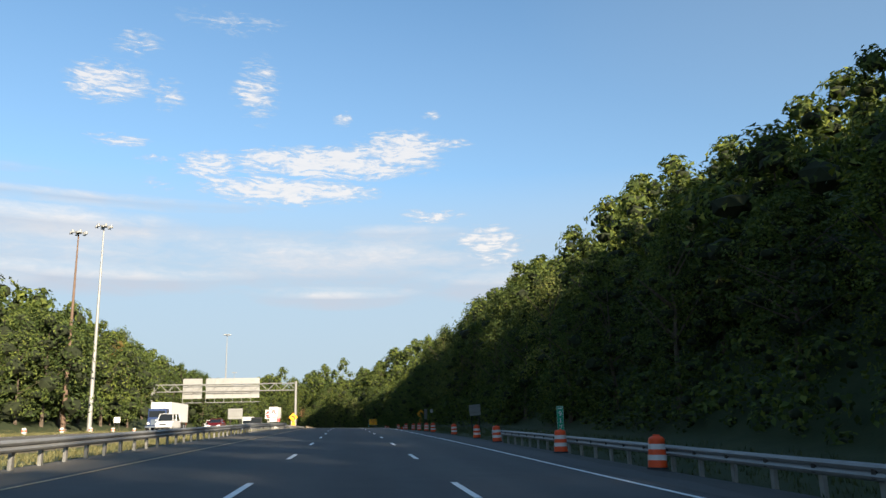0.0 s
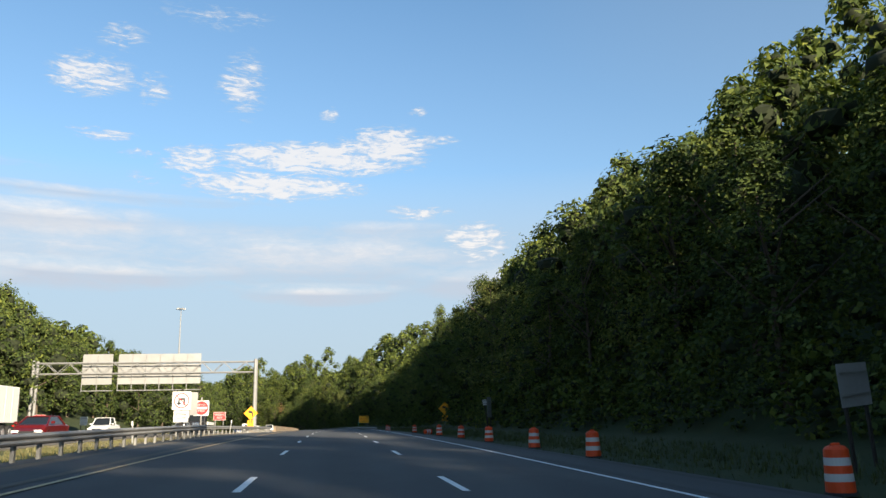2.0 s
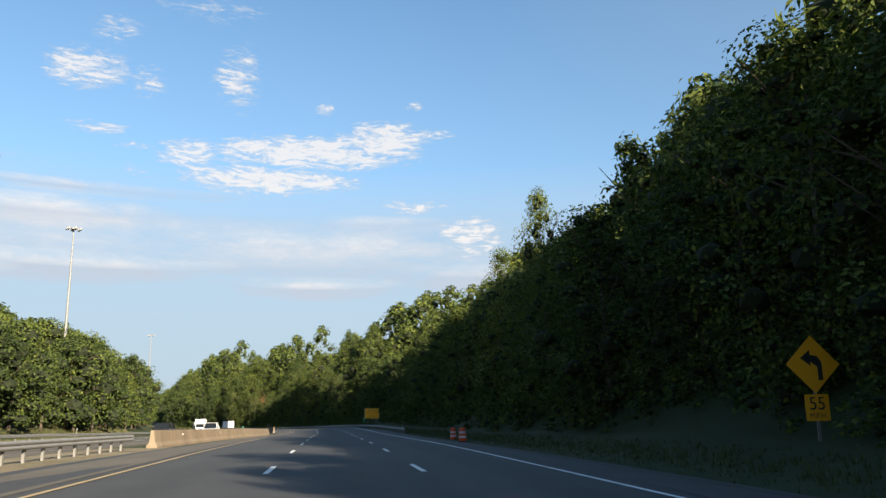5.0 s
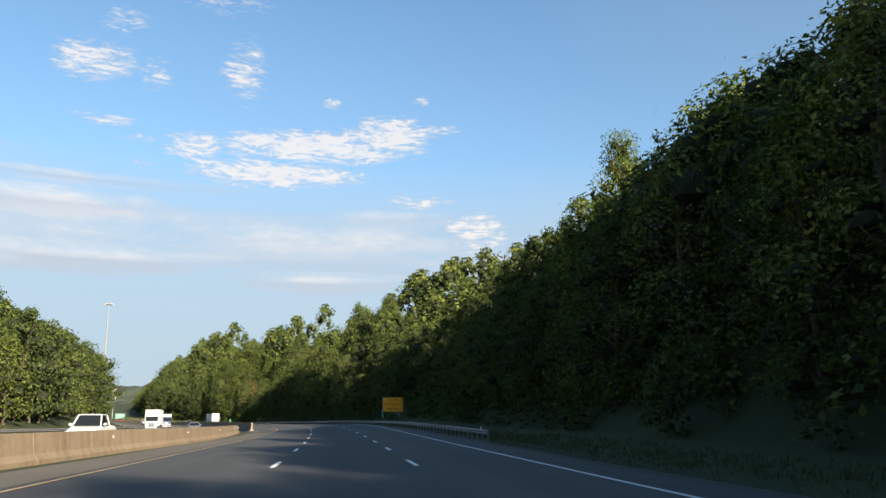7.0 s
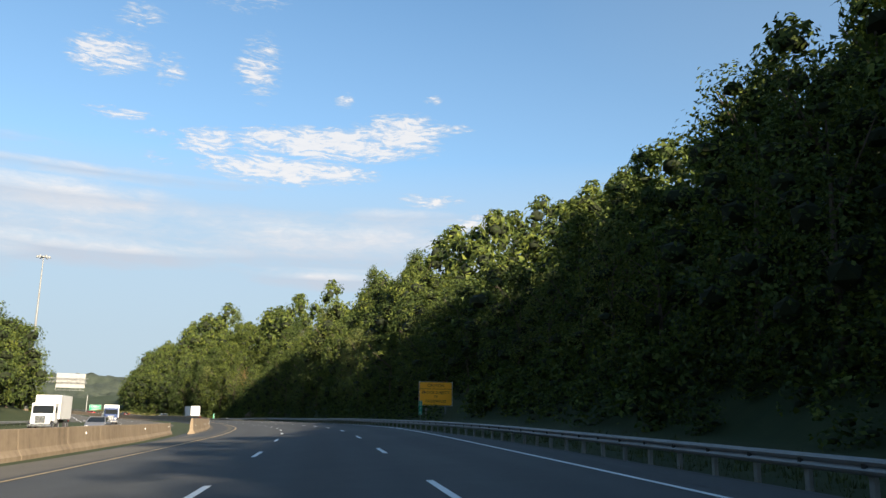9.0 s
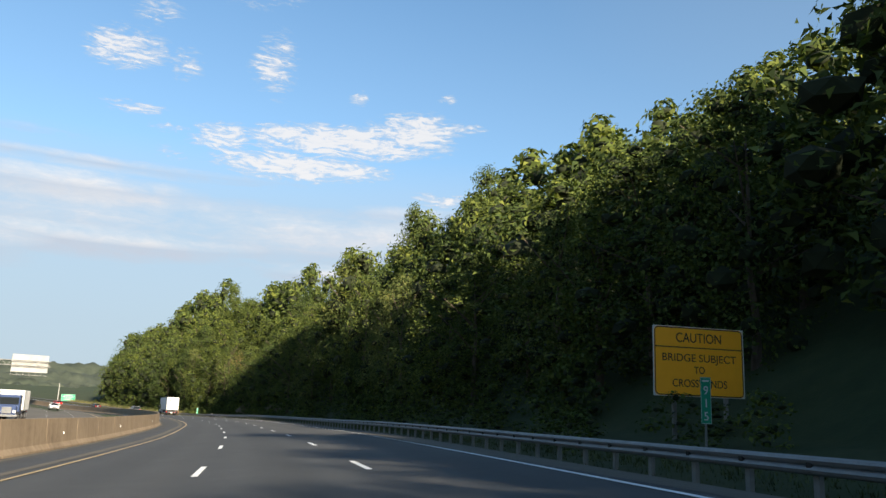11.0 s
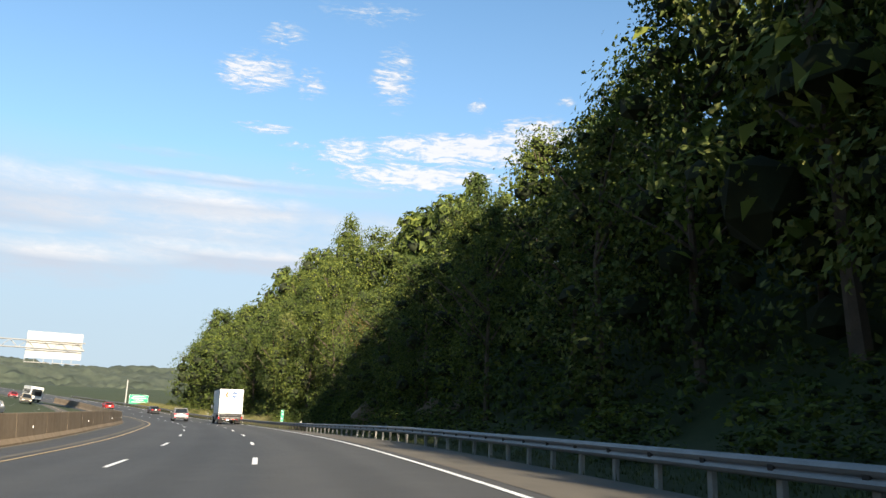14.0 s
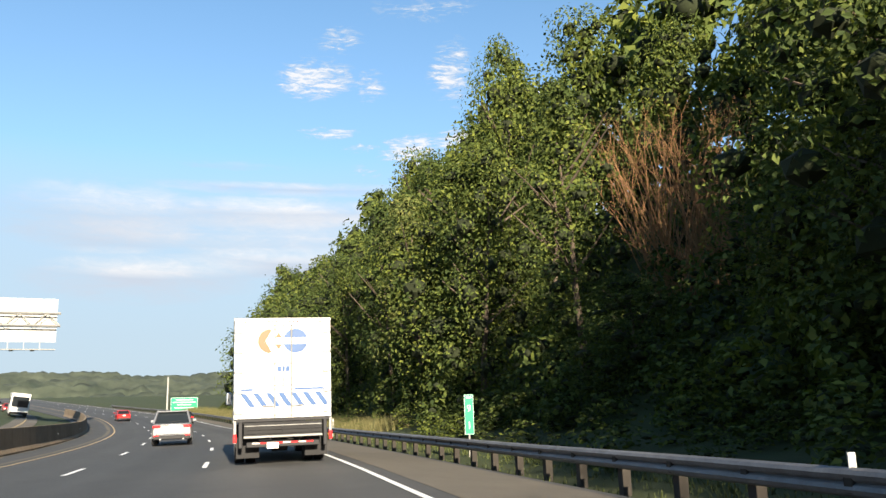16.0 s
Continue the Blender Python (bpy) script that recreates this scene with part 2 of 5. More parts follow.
def leaf_material(name, dark, light, warm):
    def build(t, place, b):
        isle = t.add("ShaderNodeNewGeometry").outputs["Random Per Island"]
        own = t.add("ShaderNodeObjectInfo").outputs["Random"]
        base = t.ramp(isle, (0.0, dark), (.55, light), (1.0, warm))
        patch = t.noise(t.add("ShaderNodeNewGeometry").outputs["Position"], .22, 3.0)
        own = t.math("ADD", t.math("MULTIPLY", own, .4), t.math("MULTIPLY", t.math("SUBTRACT", patch, .25), 1.1))
        shade = t.ramp(own, (0.1, (.55, .66, .66)), (.5, (.95, .98, .9)), (.9, (1.65, 1.55, 1.0)))
        colour = t.mix(1.0, base, shade, "MULTIPLY")
        t.tree.links.new(colour, b.inputs["Base Color"])
        glow = t.add("ShaderNodeBsdfTranslucent", Color=t.mix(1.0, colour, (1.5, 1.6, .6), "MULTIPLY")).outputs[0]
        t.add("ShaderNodeOutputMaterial", Surface=t.add("ShaderNodeMixShader", Fac=.20, i1=b.outputs[0], i2=glow).outputs[0])
        return colour
    return material(name, build, .75, spec=.10)


LEAF = leaf_material("broad leaves", (.030, .043, .016), (.062, .084, .026), (.112, .128, .034))
LEAF_PALE = leaf_material("pale leaves", (.060, .078, .028), (.105, .122, .040), (.175, .170, .060))
LEAF_RUSSET = leaf_material("turning leaves", (.07, .05, .02), (.13, .085, .03), (.17, .12, .05))
BARK = plain("bark", (.085, .065, .048), .95, 0, .35, 2.5, bump=.5)
DEAD_TWIG = plain("dead twigs", (.19, .105, .048), .9, 0, .3, 3.0)
# Near-black green for crown cores: the shade inside the foliage, put into colour.
SHADE_CORE = plain("inner twigs and shaded leaves", (.016, .021, .008), .95, 0, .4, 2.0)
ROCK = plain("mossy rock", (.15, .115, .085), .95, 0, .4, .5, bump=.7)


def ground_build(t, place, b):
    a = t.noise(place, .05, 5.0)
    c = t.noise(place, .9, 6.0, .65)
    d = t.noise(place, 14.0, 4.0, .7)
    f = t.math("ADD", t.math("MULTIPLY", a, .3), t.math("ADD", t.math("MULTIPLY", c, .4), t.math("MULTIPLY", d, .3)))
    return t.ramp(f, (.25, (.012, .016, .006)), (.45, (.022, .036, .010)), (.6, (.040, .048, .016)), (.8, (.080, .072, .032)))


GRASS = material("rough grass", ground_build, .95, bump=.9, bump_scale=9)
DIRT = material("dry dirt verge", lambda t, p, b: t.ramp(t.math("ADD", t.math("MULTIPLY", t.noise(p, .25, 5.0), .5), t.math("MULTIPLY", t.noise(p, 6.0, 6.0, .7), .5)), (.3, (.075, .070, .030)), (.5, (.19, .155, .095)), (.7, (.30, .25, .17))), .95, bump=.8, bump_scale=12)


def blade_material(name, low, high):
    def build(t, place, b):
        return t.ramp(t.add("ShaderNodeNewGeometry").outputs["Random Per Island"], (0.0, low), (1.0, high))
    return material(name, build, .7)


BLADES = blade_material("grass blades", (.028, .040, .010), (.075, .088, .022))
DRY_BLADES = blade_material("dry grass blades", (.05, .058, .018), (.15, .13, .055))
FAR_WOOD = material("distant woods", lambda t, p, b: t.ramp(t.noise(p, .035, 7.0, .7), (.3, (.020, .030, .022)), (.7, (.070, .082, .056))), .95, bump=1.0, bump_scale=.12)


# ---- the road's line ----
NODES = [(0.1, 0.01, -1.17), (-4.99, 43.0, -0.5), (-10.65, 86.81, 0.14), (-14.96, 122.19, 0.4), (-18.37, 152.43, 0.44), (-21.91, 181.97, 0.47), (-25.97, 215.21, 0.31), (-29.39, 247.16, 0.14), (-33.05, 274.55, 0.1), (-38.28, 303.21, 0.07), (-46.84, 338.37, -0.29), (-55.02, 369.5, -0.64), (-64.54, 402.18, -0.92), (-77.61, 435.19, -1.13), (-93.21, 467.07, -1.38)]
BANK = [(-200, -0.027), (58.0, -0.024), (117.0, -0.025), (189.0, -0.003), (244.0, 0.004), (311.0, 0.059), (358.0, 0.063), (408.0, 0.045), (444.0, 0.033), (480.0, 0.012), (1200, 0.012)]


def road_line():
    n = np.array(NODES)
    q = np.vstack([n[0] + (n[0] - n[1]) * (1, 1, 0), n, 2 * n[-1] - n[-2]])
    pts = []
    for i in range(1, len(q) - 2):
        p0, p1, p2, p3 = q[i - 1:i + 3]
        for u in np.linspace(0, 1, 9)[:-1]:
            pts.append(.5 * (2 * p1 + (p2 - p0) * u + (2 * p0 - 5 * p1 + 4 * p2 - p3) * u * u + (3 * p1 - p0 - 3 * p2 + p3) * u ** 3))
    pts.append(n[-1])
    h = radians(7.0)
    back = [pts[0] + np.array([math.sin(h), -math.cos(h), 0]) * d for d in range(200, 0, -10)]
    w, cur, fwd = radians(26.4), pts[-1], []
    for k in range(90):
        w += 10 / 480 if k < 17 else 0
        cur = cur + np.array([-math.sin(w), math.cos(w), -.010 if k < 4 else (0.0 if k < 9 else (.026 if k < 16 else (.030 if k < 50 else .012)))]) * 10
        fwd.append(cur)
    pts = np.vstack([back, pts, fwd])
    for _ in range(2):
        pts[1:-1] = (pts[:-2] + 2 * pts[1:-1] + pts[2:]) / 4
    s = np.concatenate([[0], np.cumsum(np.hypot(*np.diff(pts[:, :2], axis=0).T))])
    return s - s[np.argmin(np.hypot(pts[:, 0] - .1, pts[:, 1]))], pts


LINE_S, LINE_P = road_line()
BANK_S, BANK_V = zip(*BANK)


def heading(s):
    dx, dy = (np.interp(s + 2, LINE_S, LINE_P[:, k]) - np.interp(s - 2, LINE_S, LINE_P[:, k]) for k in (0, 1))
    return math.atan2(-dx, dy)


def at(s, lat=0.0, up=0.0):
    """The place s metres along the road's middle lane, lat metres to its right, up metres over its surface."""
    x, y, z = (float(np.interp(s, LINE_S, LINE_P[:, k])) for k in range(3))
    w = heading(s)
    tilt = float(np.interp(s, BANK_S, BANK_V)) * min(max(lat, -9.0), 5.8) - (.11 - .09 * min(max((s - 310) / 60, 0.0), 1.0) + .075 * min(max((s - 450) / 50, 0.0), 1.0)) * min(max(lat - 5.8, 0.0), 4.0) - .04 * min(max(-5.8 - lat, 0.0), 3.0)
    tilt += .12 * min(max(-9.5 - lat, 0.0), 18.0) * min(max((s - 470) / 70, 0.0), 1.0)
    return Vector((x + math.cos(w) * lat, y + math.sin(w) * lat, z + tilt + up))


def stand(s, lat, up=0.0, turn=0.0, size=1.0):
    """A pose on the ground there, facing along the road, turned to the left by turn degrees."""
    return Matrix.LocRotScale(at(s, lat, up), Euler((0, 0, heading(s) + radians(turn))), (size,) * 3 if isinstance(size, (int, float)) else size)


# where the painted lines lie across the road: yellow edge, two lines of dashes, white edge
LANE_S = (16, 49, 73, 105, 133, 210, 238, 260, 282, 310, 330, 345, 366, 380, 395, 430, 485, 520)
LANES = {"yellow": (-6.0, -5.4, -5.0, -4.8, -4.7, -5.7, -6.0, -6.4, -6.2, -5.2, -4.5, -4.3, -4.2, -4.5, -4.7, -4.6, -4.5, -4.8),
         "left": (-2.0, -1.85, -1.78, -1.7, -1.75, -1.65, -1.9, -2.25, -2.2, -1.4, -.85, -.75, -.9, -1.25, -1.5, -1.6, -1.5, -1.7),
         "right": (1.84, 1.72, 1.75, 1.78, 1.78, 2.0, 1.75, 1.5, 1.45, 2.1, 2.5, 2.5, 2.25, 1.95, 1.8, 1.75, 1.75, 1.8),
         "white": (5.3, 5.0, 5.05, 5.03, 4.9, 5.15, 5.2, 4.95, 5.0, 5.3, 5.6, 5.95, 6.05, 6.0, 5.8, 5.6, 5.3, 5.4)}


def lane(which, s):
    return float(np.mean([np.interp(s + d, LANE_S, LANES[which]) for d in (-12, -6, 0, 6, 12)]))


def lane_shift(s):
    return (lane("left", s) + lane("right", s)) / 2


def clamp(v, a=0.0, b=1.0):
    return min(max(v, a), b)


def woods_edge(s):
    return 15.5 + max(0.0, s - 612) * .46


def left_edge(s):
    """Where the woods begin beyond the oncoming lanes."""
    return -41.5 + 7.0 * clamp((s - 225) / 75)


def rise(s, lat):
    """Height of the land over the road's surface."""
    if lat > 9.3:
        e = woods_edge(s)
        fade = 1.0 - clamp((s - 640) / 160)
        up = .15 * clamp(lat - 9.5, 0, 6) + .72 * clamp(lat - e, 0, 35) + .22 * clamp(lat - e - 35, 0, 75) + .1 * clamp(lat - e - 110, 0, 120)
        return -.10 + up * (.35 + .65 * fade) + .3 * noise.noise((s * .05, lat * .1, 0)) * clamp((lat - 10) / 4)
    e = left_edge(s) + 3.0
    if lat < e:
        hill = clamp((s + 40) / 80) * (1.0 - clamp((s - 425) / 40))
        low = clamp((s - 450) / 120)
        return -.08 + hill * .34 * clamp(e - lat, 0, 70) - low * 5.0 * clamp((e - lat) / 25)
    return -.07


# ---- mesh helpers ----
def mesh_ob(name, verts, faces, mat, parent=None, label="", smooth=False):
    me = bpy.data.meshes.new(name)
    me.from_pydata([tuple(v) for v in verts], [], [tuple(f) for f in faces])
    me.update()
    if smooth:
        me.polygons.foreach_set("use_smooth", [True] * len(me.polygons))
    me.materials.append(mat)
    ob = new(name, me)
    ob.parent = parent
    return tagged(ob, label)


def part(name, bm, mat, parent, label="", smooth=False):
    me = bpy.data.meshes.new(name)
    bm.to_mesh(me)
    bm.free()
    if smooth:
        me.polygons.foreach_set("use_smooth", [True] * len(me.polygons))
    me.materials.append(mat)
    ob = new(name, me)
    ob.parent = parent
    return tagged(ob, label)


def empty(name, label, category, m, group="", kind=""):
    ob = new(name)
    ob.matrix_world = m
    return tagged(ob, label, category, group, kind)


def box(bm, x0, x1, y0, y1, z0, z1, bevel=0.0, seg=1):
    r = bmesh.ops.create_cube(bm, size=1.0, matrix=Matrix.LocRotScale(((x0 + x1) / 2, (y0 + y1) / 2, (z0 + z1) / 2), None, (x1 - x0, y1 - y0, z1 - z0)))
    if bevel:
        edges = list({e for v in r["verts"] for e in v.link_edges})
        bmesh.ops.bevel(bm, geom=edges, offset=bevel, segments=seg, affect="EDGES", profile=.5)
    return bm


def rod(bm, a, b, r0, r1=None, seg=10):
    a, b = Vector(a), Vector(b)
    d = b - a
    m = Matrix.Translation((a + b) / 2) @ d.to_track_quat("Z", "Y").to_matrix().to_4x4()
    bmesh.ops.create_cone(bm, cap_ends=True, segments=seg, radius1=r0, radius2=r0 if r1 is None else r1, depth=d.length, matrix=m)
    return bm


def slab(bm, outline, y0, y1):
    """An outline of (x, z) in the upright plane, given thickness along y."""
    a = [bm.verts.new((x, y0, z)) for x, z in outline]
    b = [bm.verts.new((x, y1, z)) for x, z in outline]
    bm.faces.new(a)
    bm.faces.new(b[::-1])
    n = len(a)
    for i in range(n):
        bm.faces.new((a[i], b[i], b[(i + 1) % n], a[(i + 1) % n]))
    bmesh.ops.recalc_face_normals(bm, faces=bm.faces)
    return bm


def sweep(s0, s1, profile, step=4.0, shift=lambda s: 0.0, closed=True):
    """Verts and faces of a profile of (lat, up) drawn along the road."""
    n = max(2, int(round((s1 - s0) / step)) + 1)
    verts, faces, k = [], [], len(profile)
    for s in np.linspace(s0, s1, n):
        d = shift(s)
        verts += [at(s, lat + d, up) for lat, up in profile]
    for i in range(n - 1):
        for j in range(k if closed else k - 1):
            a, b = i * k + j, i * k + (j + 1) % k
            faces.append((a, b, b + k, a + k))
    if closed:
        faces += [tuple(range(k))[::-1], tuple(range((n - 1) * k, n * k))]
    return verts, faces


def words(name, text, height, m, mat, parent, width=None):
    """Flat lettering as a mesh, centred at m, facing -y of m."""
    c = bpy.data.curves.new(name, "FONT")
    c.body, c.size, c.align_x, c.align_y, c.extrude = text, height * 1.38, "CENTER", "CENTER", .004
    tmp = bpy.data.objects.new(name, c)
    me = bpy.data.meshes.new_from_object(tmp)
    bpy.data.objects.remove(tmp)
    me.materials.clear()
    me.materials.append(mat)
    ob = new(name, me)
    ob.parent = parent
    xs = [v.co.x for v in me.vertices]
    k = width / (max(xs) - min(xs)) if width else 1.0
    ob.matrix_basis = m @ pose(0, 0, 0, 90) @ Matrix.Diagonal((k, 1, 1, 1))
    return ob


# ---- land, roads ----
ROAD_PROFILE = [(-8.9, .0), (-5.9, .0), (0.0, .0), (5.8, .0), (9.0, .0), (9.0, -.3), (-8.9, -.3)]


def make_land():
    lats = [-260, -180, -130, -105, -90, -75, -62, -52, -45, -41, -38, -35, -32, -20, -12, -9.3, 0, 9.3, 11, 12.5, 14, 15.5, 17.5, 19.5, 22, 27, 33, 40, 48, 58, 75, 100, 140, 200, 280]
    ss = list(np.arange(-195, 1210, 8.0))
    verts = [at(s, l, rise(s, l)) for s in ss for l in lats]
    k = len(lats)
    faces = [(i * k + j, i * k + j + 1, (i + 1) * k + j + 1, (i + 1) * k + j) for i in range(len(ss) - 1) for j in range(k - 1)]
    tagged(mesh_ob("ground", verts, faces, GRASS, smooth=True), "rough roadside grass rising into wooded slopes", "ground", kind="structure")
    n = 48
    ring = [Vector((-40, 350, -9))]
    rad = (700, 1500, 4500)
    verts = [ring[0]] + [Vector((-40 + r * math.cos(6.2832 * i / n), 350 + r * math.sin(6.2832 * i / n), -9)) for r in rad for i in range(n)]
    faces = [(0, 1 + i, 1 + (i + 1) % n) for i in range(n)]
    faces += [(1 + a * n + i, 1 + (a + 1) * n + i, 1 + (a + 1) * n + (i + 1) % n, 1 + a * n + (i + 1) % n) for a in range(2) for i in range(n)]
    tagged(mesh_ob("ground_far", verts, faces, GRASS), "low land reaching to the horizon", "ground", kind="structure")


make_land()

v, f = sweep(-190, 1180, ROAD_PROFILE, 5.0)
road = tagged(mesh_ob("road", v, f, ASPHALT), "dark grey asphalt highway carriageway with three lanes", "road", kind="structure")
across = road.data.uv_layers.new(name="across")
count = len(ROAD_PROFILE)
shifts = [lane_shift(q) for q in np.linspace(-190, 1180, len(v) // count)]
for loop in road.data.loops:
    row, col = divmod(loop.vertex_index, count)
    across.data[loop.index].uv = ((ROAD_PROFILE[col][0] - shifts[row] + 10) / 20, 0)
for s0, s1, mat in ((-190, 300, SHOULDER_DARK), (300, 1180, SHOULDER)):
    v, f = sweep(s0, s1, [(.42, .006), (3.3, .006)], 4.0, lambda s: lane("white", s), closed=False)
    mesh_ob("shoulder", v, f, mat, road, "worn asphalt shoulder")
v, f = sweep(-190, 1180, [(-2.9, .006), (-.40, .006)], 4.0, lambda s: lane("yellow", s), closed=False)
mesh_ob("shoulder", v, f, SHOULDER, road, "paler worn asphalt shoulder")
v, f = sweep(-190, 1180, [(-.06, .012), (.06, .012)], 4.0, lambda s: lane("white", s), closed=False)
mesh_ob("edge_line", v, f, WHITE_PAINT, road, "white painted edge line")
v, f = sweep(-190, 1180, [(-.06, .012), (.06, .012)], 4.0, lambda s: lane("yellow", s), closed=False)
mesh_ob("edge_line", v, f, YELLOW_PAINT, road, "faded yellow painted edge line")
dash = None
DASH_S, DASH_N = (-110.6, 15.8, 62, 121, 133, 227, 259, 331, 382, 443.4, 480.6, 496, 915), (-10, 1, 5, 10, 11, 19, 22, 28, 32, 37, 40, 41.3, 76)
for side_of in ("left", "right"):
    for k in range(-8, 70):
        s = float(np.interp(k, DASH_N, DASH_S)) - 1.5
        if dash is None:
            dash = mesh_ob("lane_dash", [(-.065, 0, .010), (.065, 0, .010), (.065, 3.05, .010), (-.065, 3.05, .010)], [(0, 1, 2, 3)], WHITE_PAINT, road, "white painted lane dash")
            one = dash
        else:
            one = new("lane_dash", dash.data)
            one.parent = road
            tagged(one, "white painted lane dash")
        lat = lane(side_of, s)
        a, b = at(s, lat), at(s + 3.05, lane(side_of, s + 3.05))
        d = (b - a).normalized()
        side = at(s, lat + 1) - a
        up = side.cross(d).normalized()
        one.matrix_basis = Matrix.Translation(a) @ Matrix((d.cross(up), d, up)).transposed().to_4x4()

v, f = sweep(-190, 1180, [(-31.3, .0), (-13.2, .0), (-13.2, -.3), (-31.3, -.3)], 5.0)
far_road = tagged(mesh_ob("road_opposite", v, f, WORN_ASPHALT), "sunlit grey asphalt carriageway for oncoming traffic", "road", kind="structure")
for lat, mat, lab in ((-14.6, YELLOW_PAINT, "yellow painted edge line"), (-29.3, WHITE_PAINT, "white painted edge line")):
    v, f = sweep(-190, 1180, [(lat - .07, .012), (lat + .07, .012)], 5.0, closed=False)
    mesh_ob("edge_line", v, f, mat, far_road, lab)
for lat in (-18.3, -22.0, -25.7):
    for k in range(0, 60):
        s = 20 + 12.19 * k
        one = new("lane_dash", dash.data)
        one.parent = far_road
        tagged(one, "white painted lane dash")
        one.matrix_basis = stand(s, lat, .005)


v, f = sweep(96, 197, [(-13.15, -.035), (-8.95, -.035)], 4.0, closed=False)
tagged(mesh_ob("dirt_verge", v, f, DIRT), "dry tan dirt and gravel at the median opening", "ground", kind="structure")


def grass(name, label, n, s0, s1, l0, l1, tall, mat, seed):
    """Tufts of blades, thinner away from the middle of the strip."""
    g = np.random.default_rng(seed)
    verts, faces = [], []
    for _ in range(n):
        s, l = g.uniform(s0, s1), g.triangular(l0, (l0 + l1) / 2, l1)
        p = at(s, l, rise(s, l) - .03)
        for _ in range(5):
            a, h = g.uniform(0, 6.283), tall * g.uniform(.45, 1.2)
            d = Vector((math.cos(a), math.sin(a), 0))
            q = p + d * g.uniform(0, .16)
            e = Vector((-d.y, d.x, 0)) * g.uniform(.012, .03)
            k = len(verts)
            verts += [q - e, q + e, q + d * h * g.uniform(.2, .7) + Vector((0, 0, h))]
            faces.append((k, k + 1, k + 2))
    tagged(mesh_ob(name, verts, faces, mat), label, "grass", kind="stuff")


grass("verge_grass", "rough green grass along the verge behind the guard rail", 9000, 300, 560, 8.9, 12.5, .18, BLADES, 1)
grass("verge_grass", "rough green grass along the shaded verge", 9000, 0, 300, 8.9, 14.0, .24, BLADES, 2)
grass("dry_grass", "golden dry grass at the foot of the wooded slope", 5000, 530, 640, 10.0, 15.5, .8, DRY_BLADES, 3)
grass("bank_grass", "sunlit yellowish grass on the bank beyond the oncoming lanes", 9000, 60, 300, -41.0, -32.0, .35, DRY_BLADES, 5)
grass("median_grass", "short dry grass in the median", 5000, -10, 112, -13.3, -8.7, .16, DRY_BLADES, 4)


# ---- rails and barriers ----
bm = box(bmesh.new(), -.05, .05, -.012, .012, .70, .90, .006)
REFLECTOR = bpy.data.meshes.new("reflector")
bm.to_mesh(REFLECTOR)
bm.free()
REFLECTOR.materials.append(SIGN_WHITE)


def guard_rail(s0, s1, lat, label, step=1.905, wood=False, face=-1, shift=lambda s: 0.0):
    rail = empty("guard_rail", label, "guard rail", Matrix(), "guard rails")
    w = face
    prof = [(0, .42), (.05, .45), (.08, .50), (.05, .55), (.0, .58), (.05, .61), (.08, .66), (.05, .71), (0, .74), (-.02, .73), (.03, .66), (-.03, .58), (.03, .50), (-.02, .43)]
    v, f = sweep(s0, s1, [(lat + w * a, b) for a, b in prof], 3.0, shift)
    mesh_ob("beam", v, f, SHADED_STEEL if wood else STEEL, rail, "ribbed galvanised steel beam")
    bm = bmesh.new()
    box(bm, *((-.08, .08, -.10, .10) if wood else (-.05, .05, -.08, .08)), -.3, .70, .008)
    post = part("post", bm, WOOD_POST if wood else POST_STEEL, rail)
    bm = bmesh.new()
    box(bm, -.09, .03, -.07, .07, .46, .70, .01)
    block = part("spacer", bm, WOOD_POST, rail)
    first = True
    for s in np.arange(s0 + .6, s1 - .2, step):
        m = stand(s, lat + shift(s) - w * .13)
        m2 = stand(s, lat + shift(s) - w * .03)
        if first:
            post.matrix_basis, block.matrix_basis, first = m, m2, False
            continue
        if len(rail.children) % 16 == 3:
            o = new("reflector", REFLECTOR)
            o.parent, o.matrix_basis = rail, m2
        for src, mm in ((post, m), (block, m2)):
            o = new(src.name.split(".")[0], src.data)
            o.parent, o.matrix_basis = rail, mm
    return rail


guard_rail(-90, 54.0, 9.15, "galvanised steel guard rail on posts along the shaded verge", 1.905)
guard_rail(256, 486, 9.25, "galvanised steel guard rail on posts below the wooded slope", 1.905)
guard_rail(486, 700, 9.25, "galvanised steel guard rail on dark wooden posts", 1.905, wood=True)
guard_rail(-90, 113.5, -8.35, "galvanised steel median guard rail on pale posts", 1.905, face=1)
guard_rail(205, 420, -32.2, "low steel guard rail beyond the oncoming lanes", 3.81, face=1)
guard_rail(124, 193, -10.6, "sunlit steel guard rail at the median opening", 1.905, face=1, shift=lambda s: -1.6 * clamp((150 - s) / 26))


def barrier(s0, s1, lat, h, label, shift=lambda s: 0.0):
    top = empty("concrete_barrier", label, "barrier", Matrix(), "concrete barriers")
    prof = [(-.30, -.1), (-.30, .08), (-.16, .28), (-.09, h - .02), (-.06, h), (.06, h), (.09, h - .02), (.16, .28), (.30, .08), (.30, -.1)]
    s = s0
    while s < s1 - .5:
        e = min(s + 6.1, s1)
        v, f = sweep(s + .02, e - .02, [(lat + a, b) for a, b in prof], 2.0, shift)
        mesh_ob("barrier_section", v, f, CONCRETE, top)
        if int(s * .33) % 3 == 0:
            o = new("reflector", REFLECTOR)
            o.parent, o.matrix_basis = top, stand(s + 3, lat + .14 + shift(s + 3), .25, 0, (.6, .6, .5))
        s = e
    return top


barrier(196, 336, -10.2, .95, "stained tan concrete median barrier in sections")
barrier(330, 640, -7.7, 1.28, "tall tan concrete median barrier following the bend", lambda s: -.3 * clamp((350 - s) / 20))


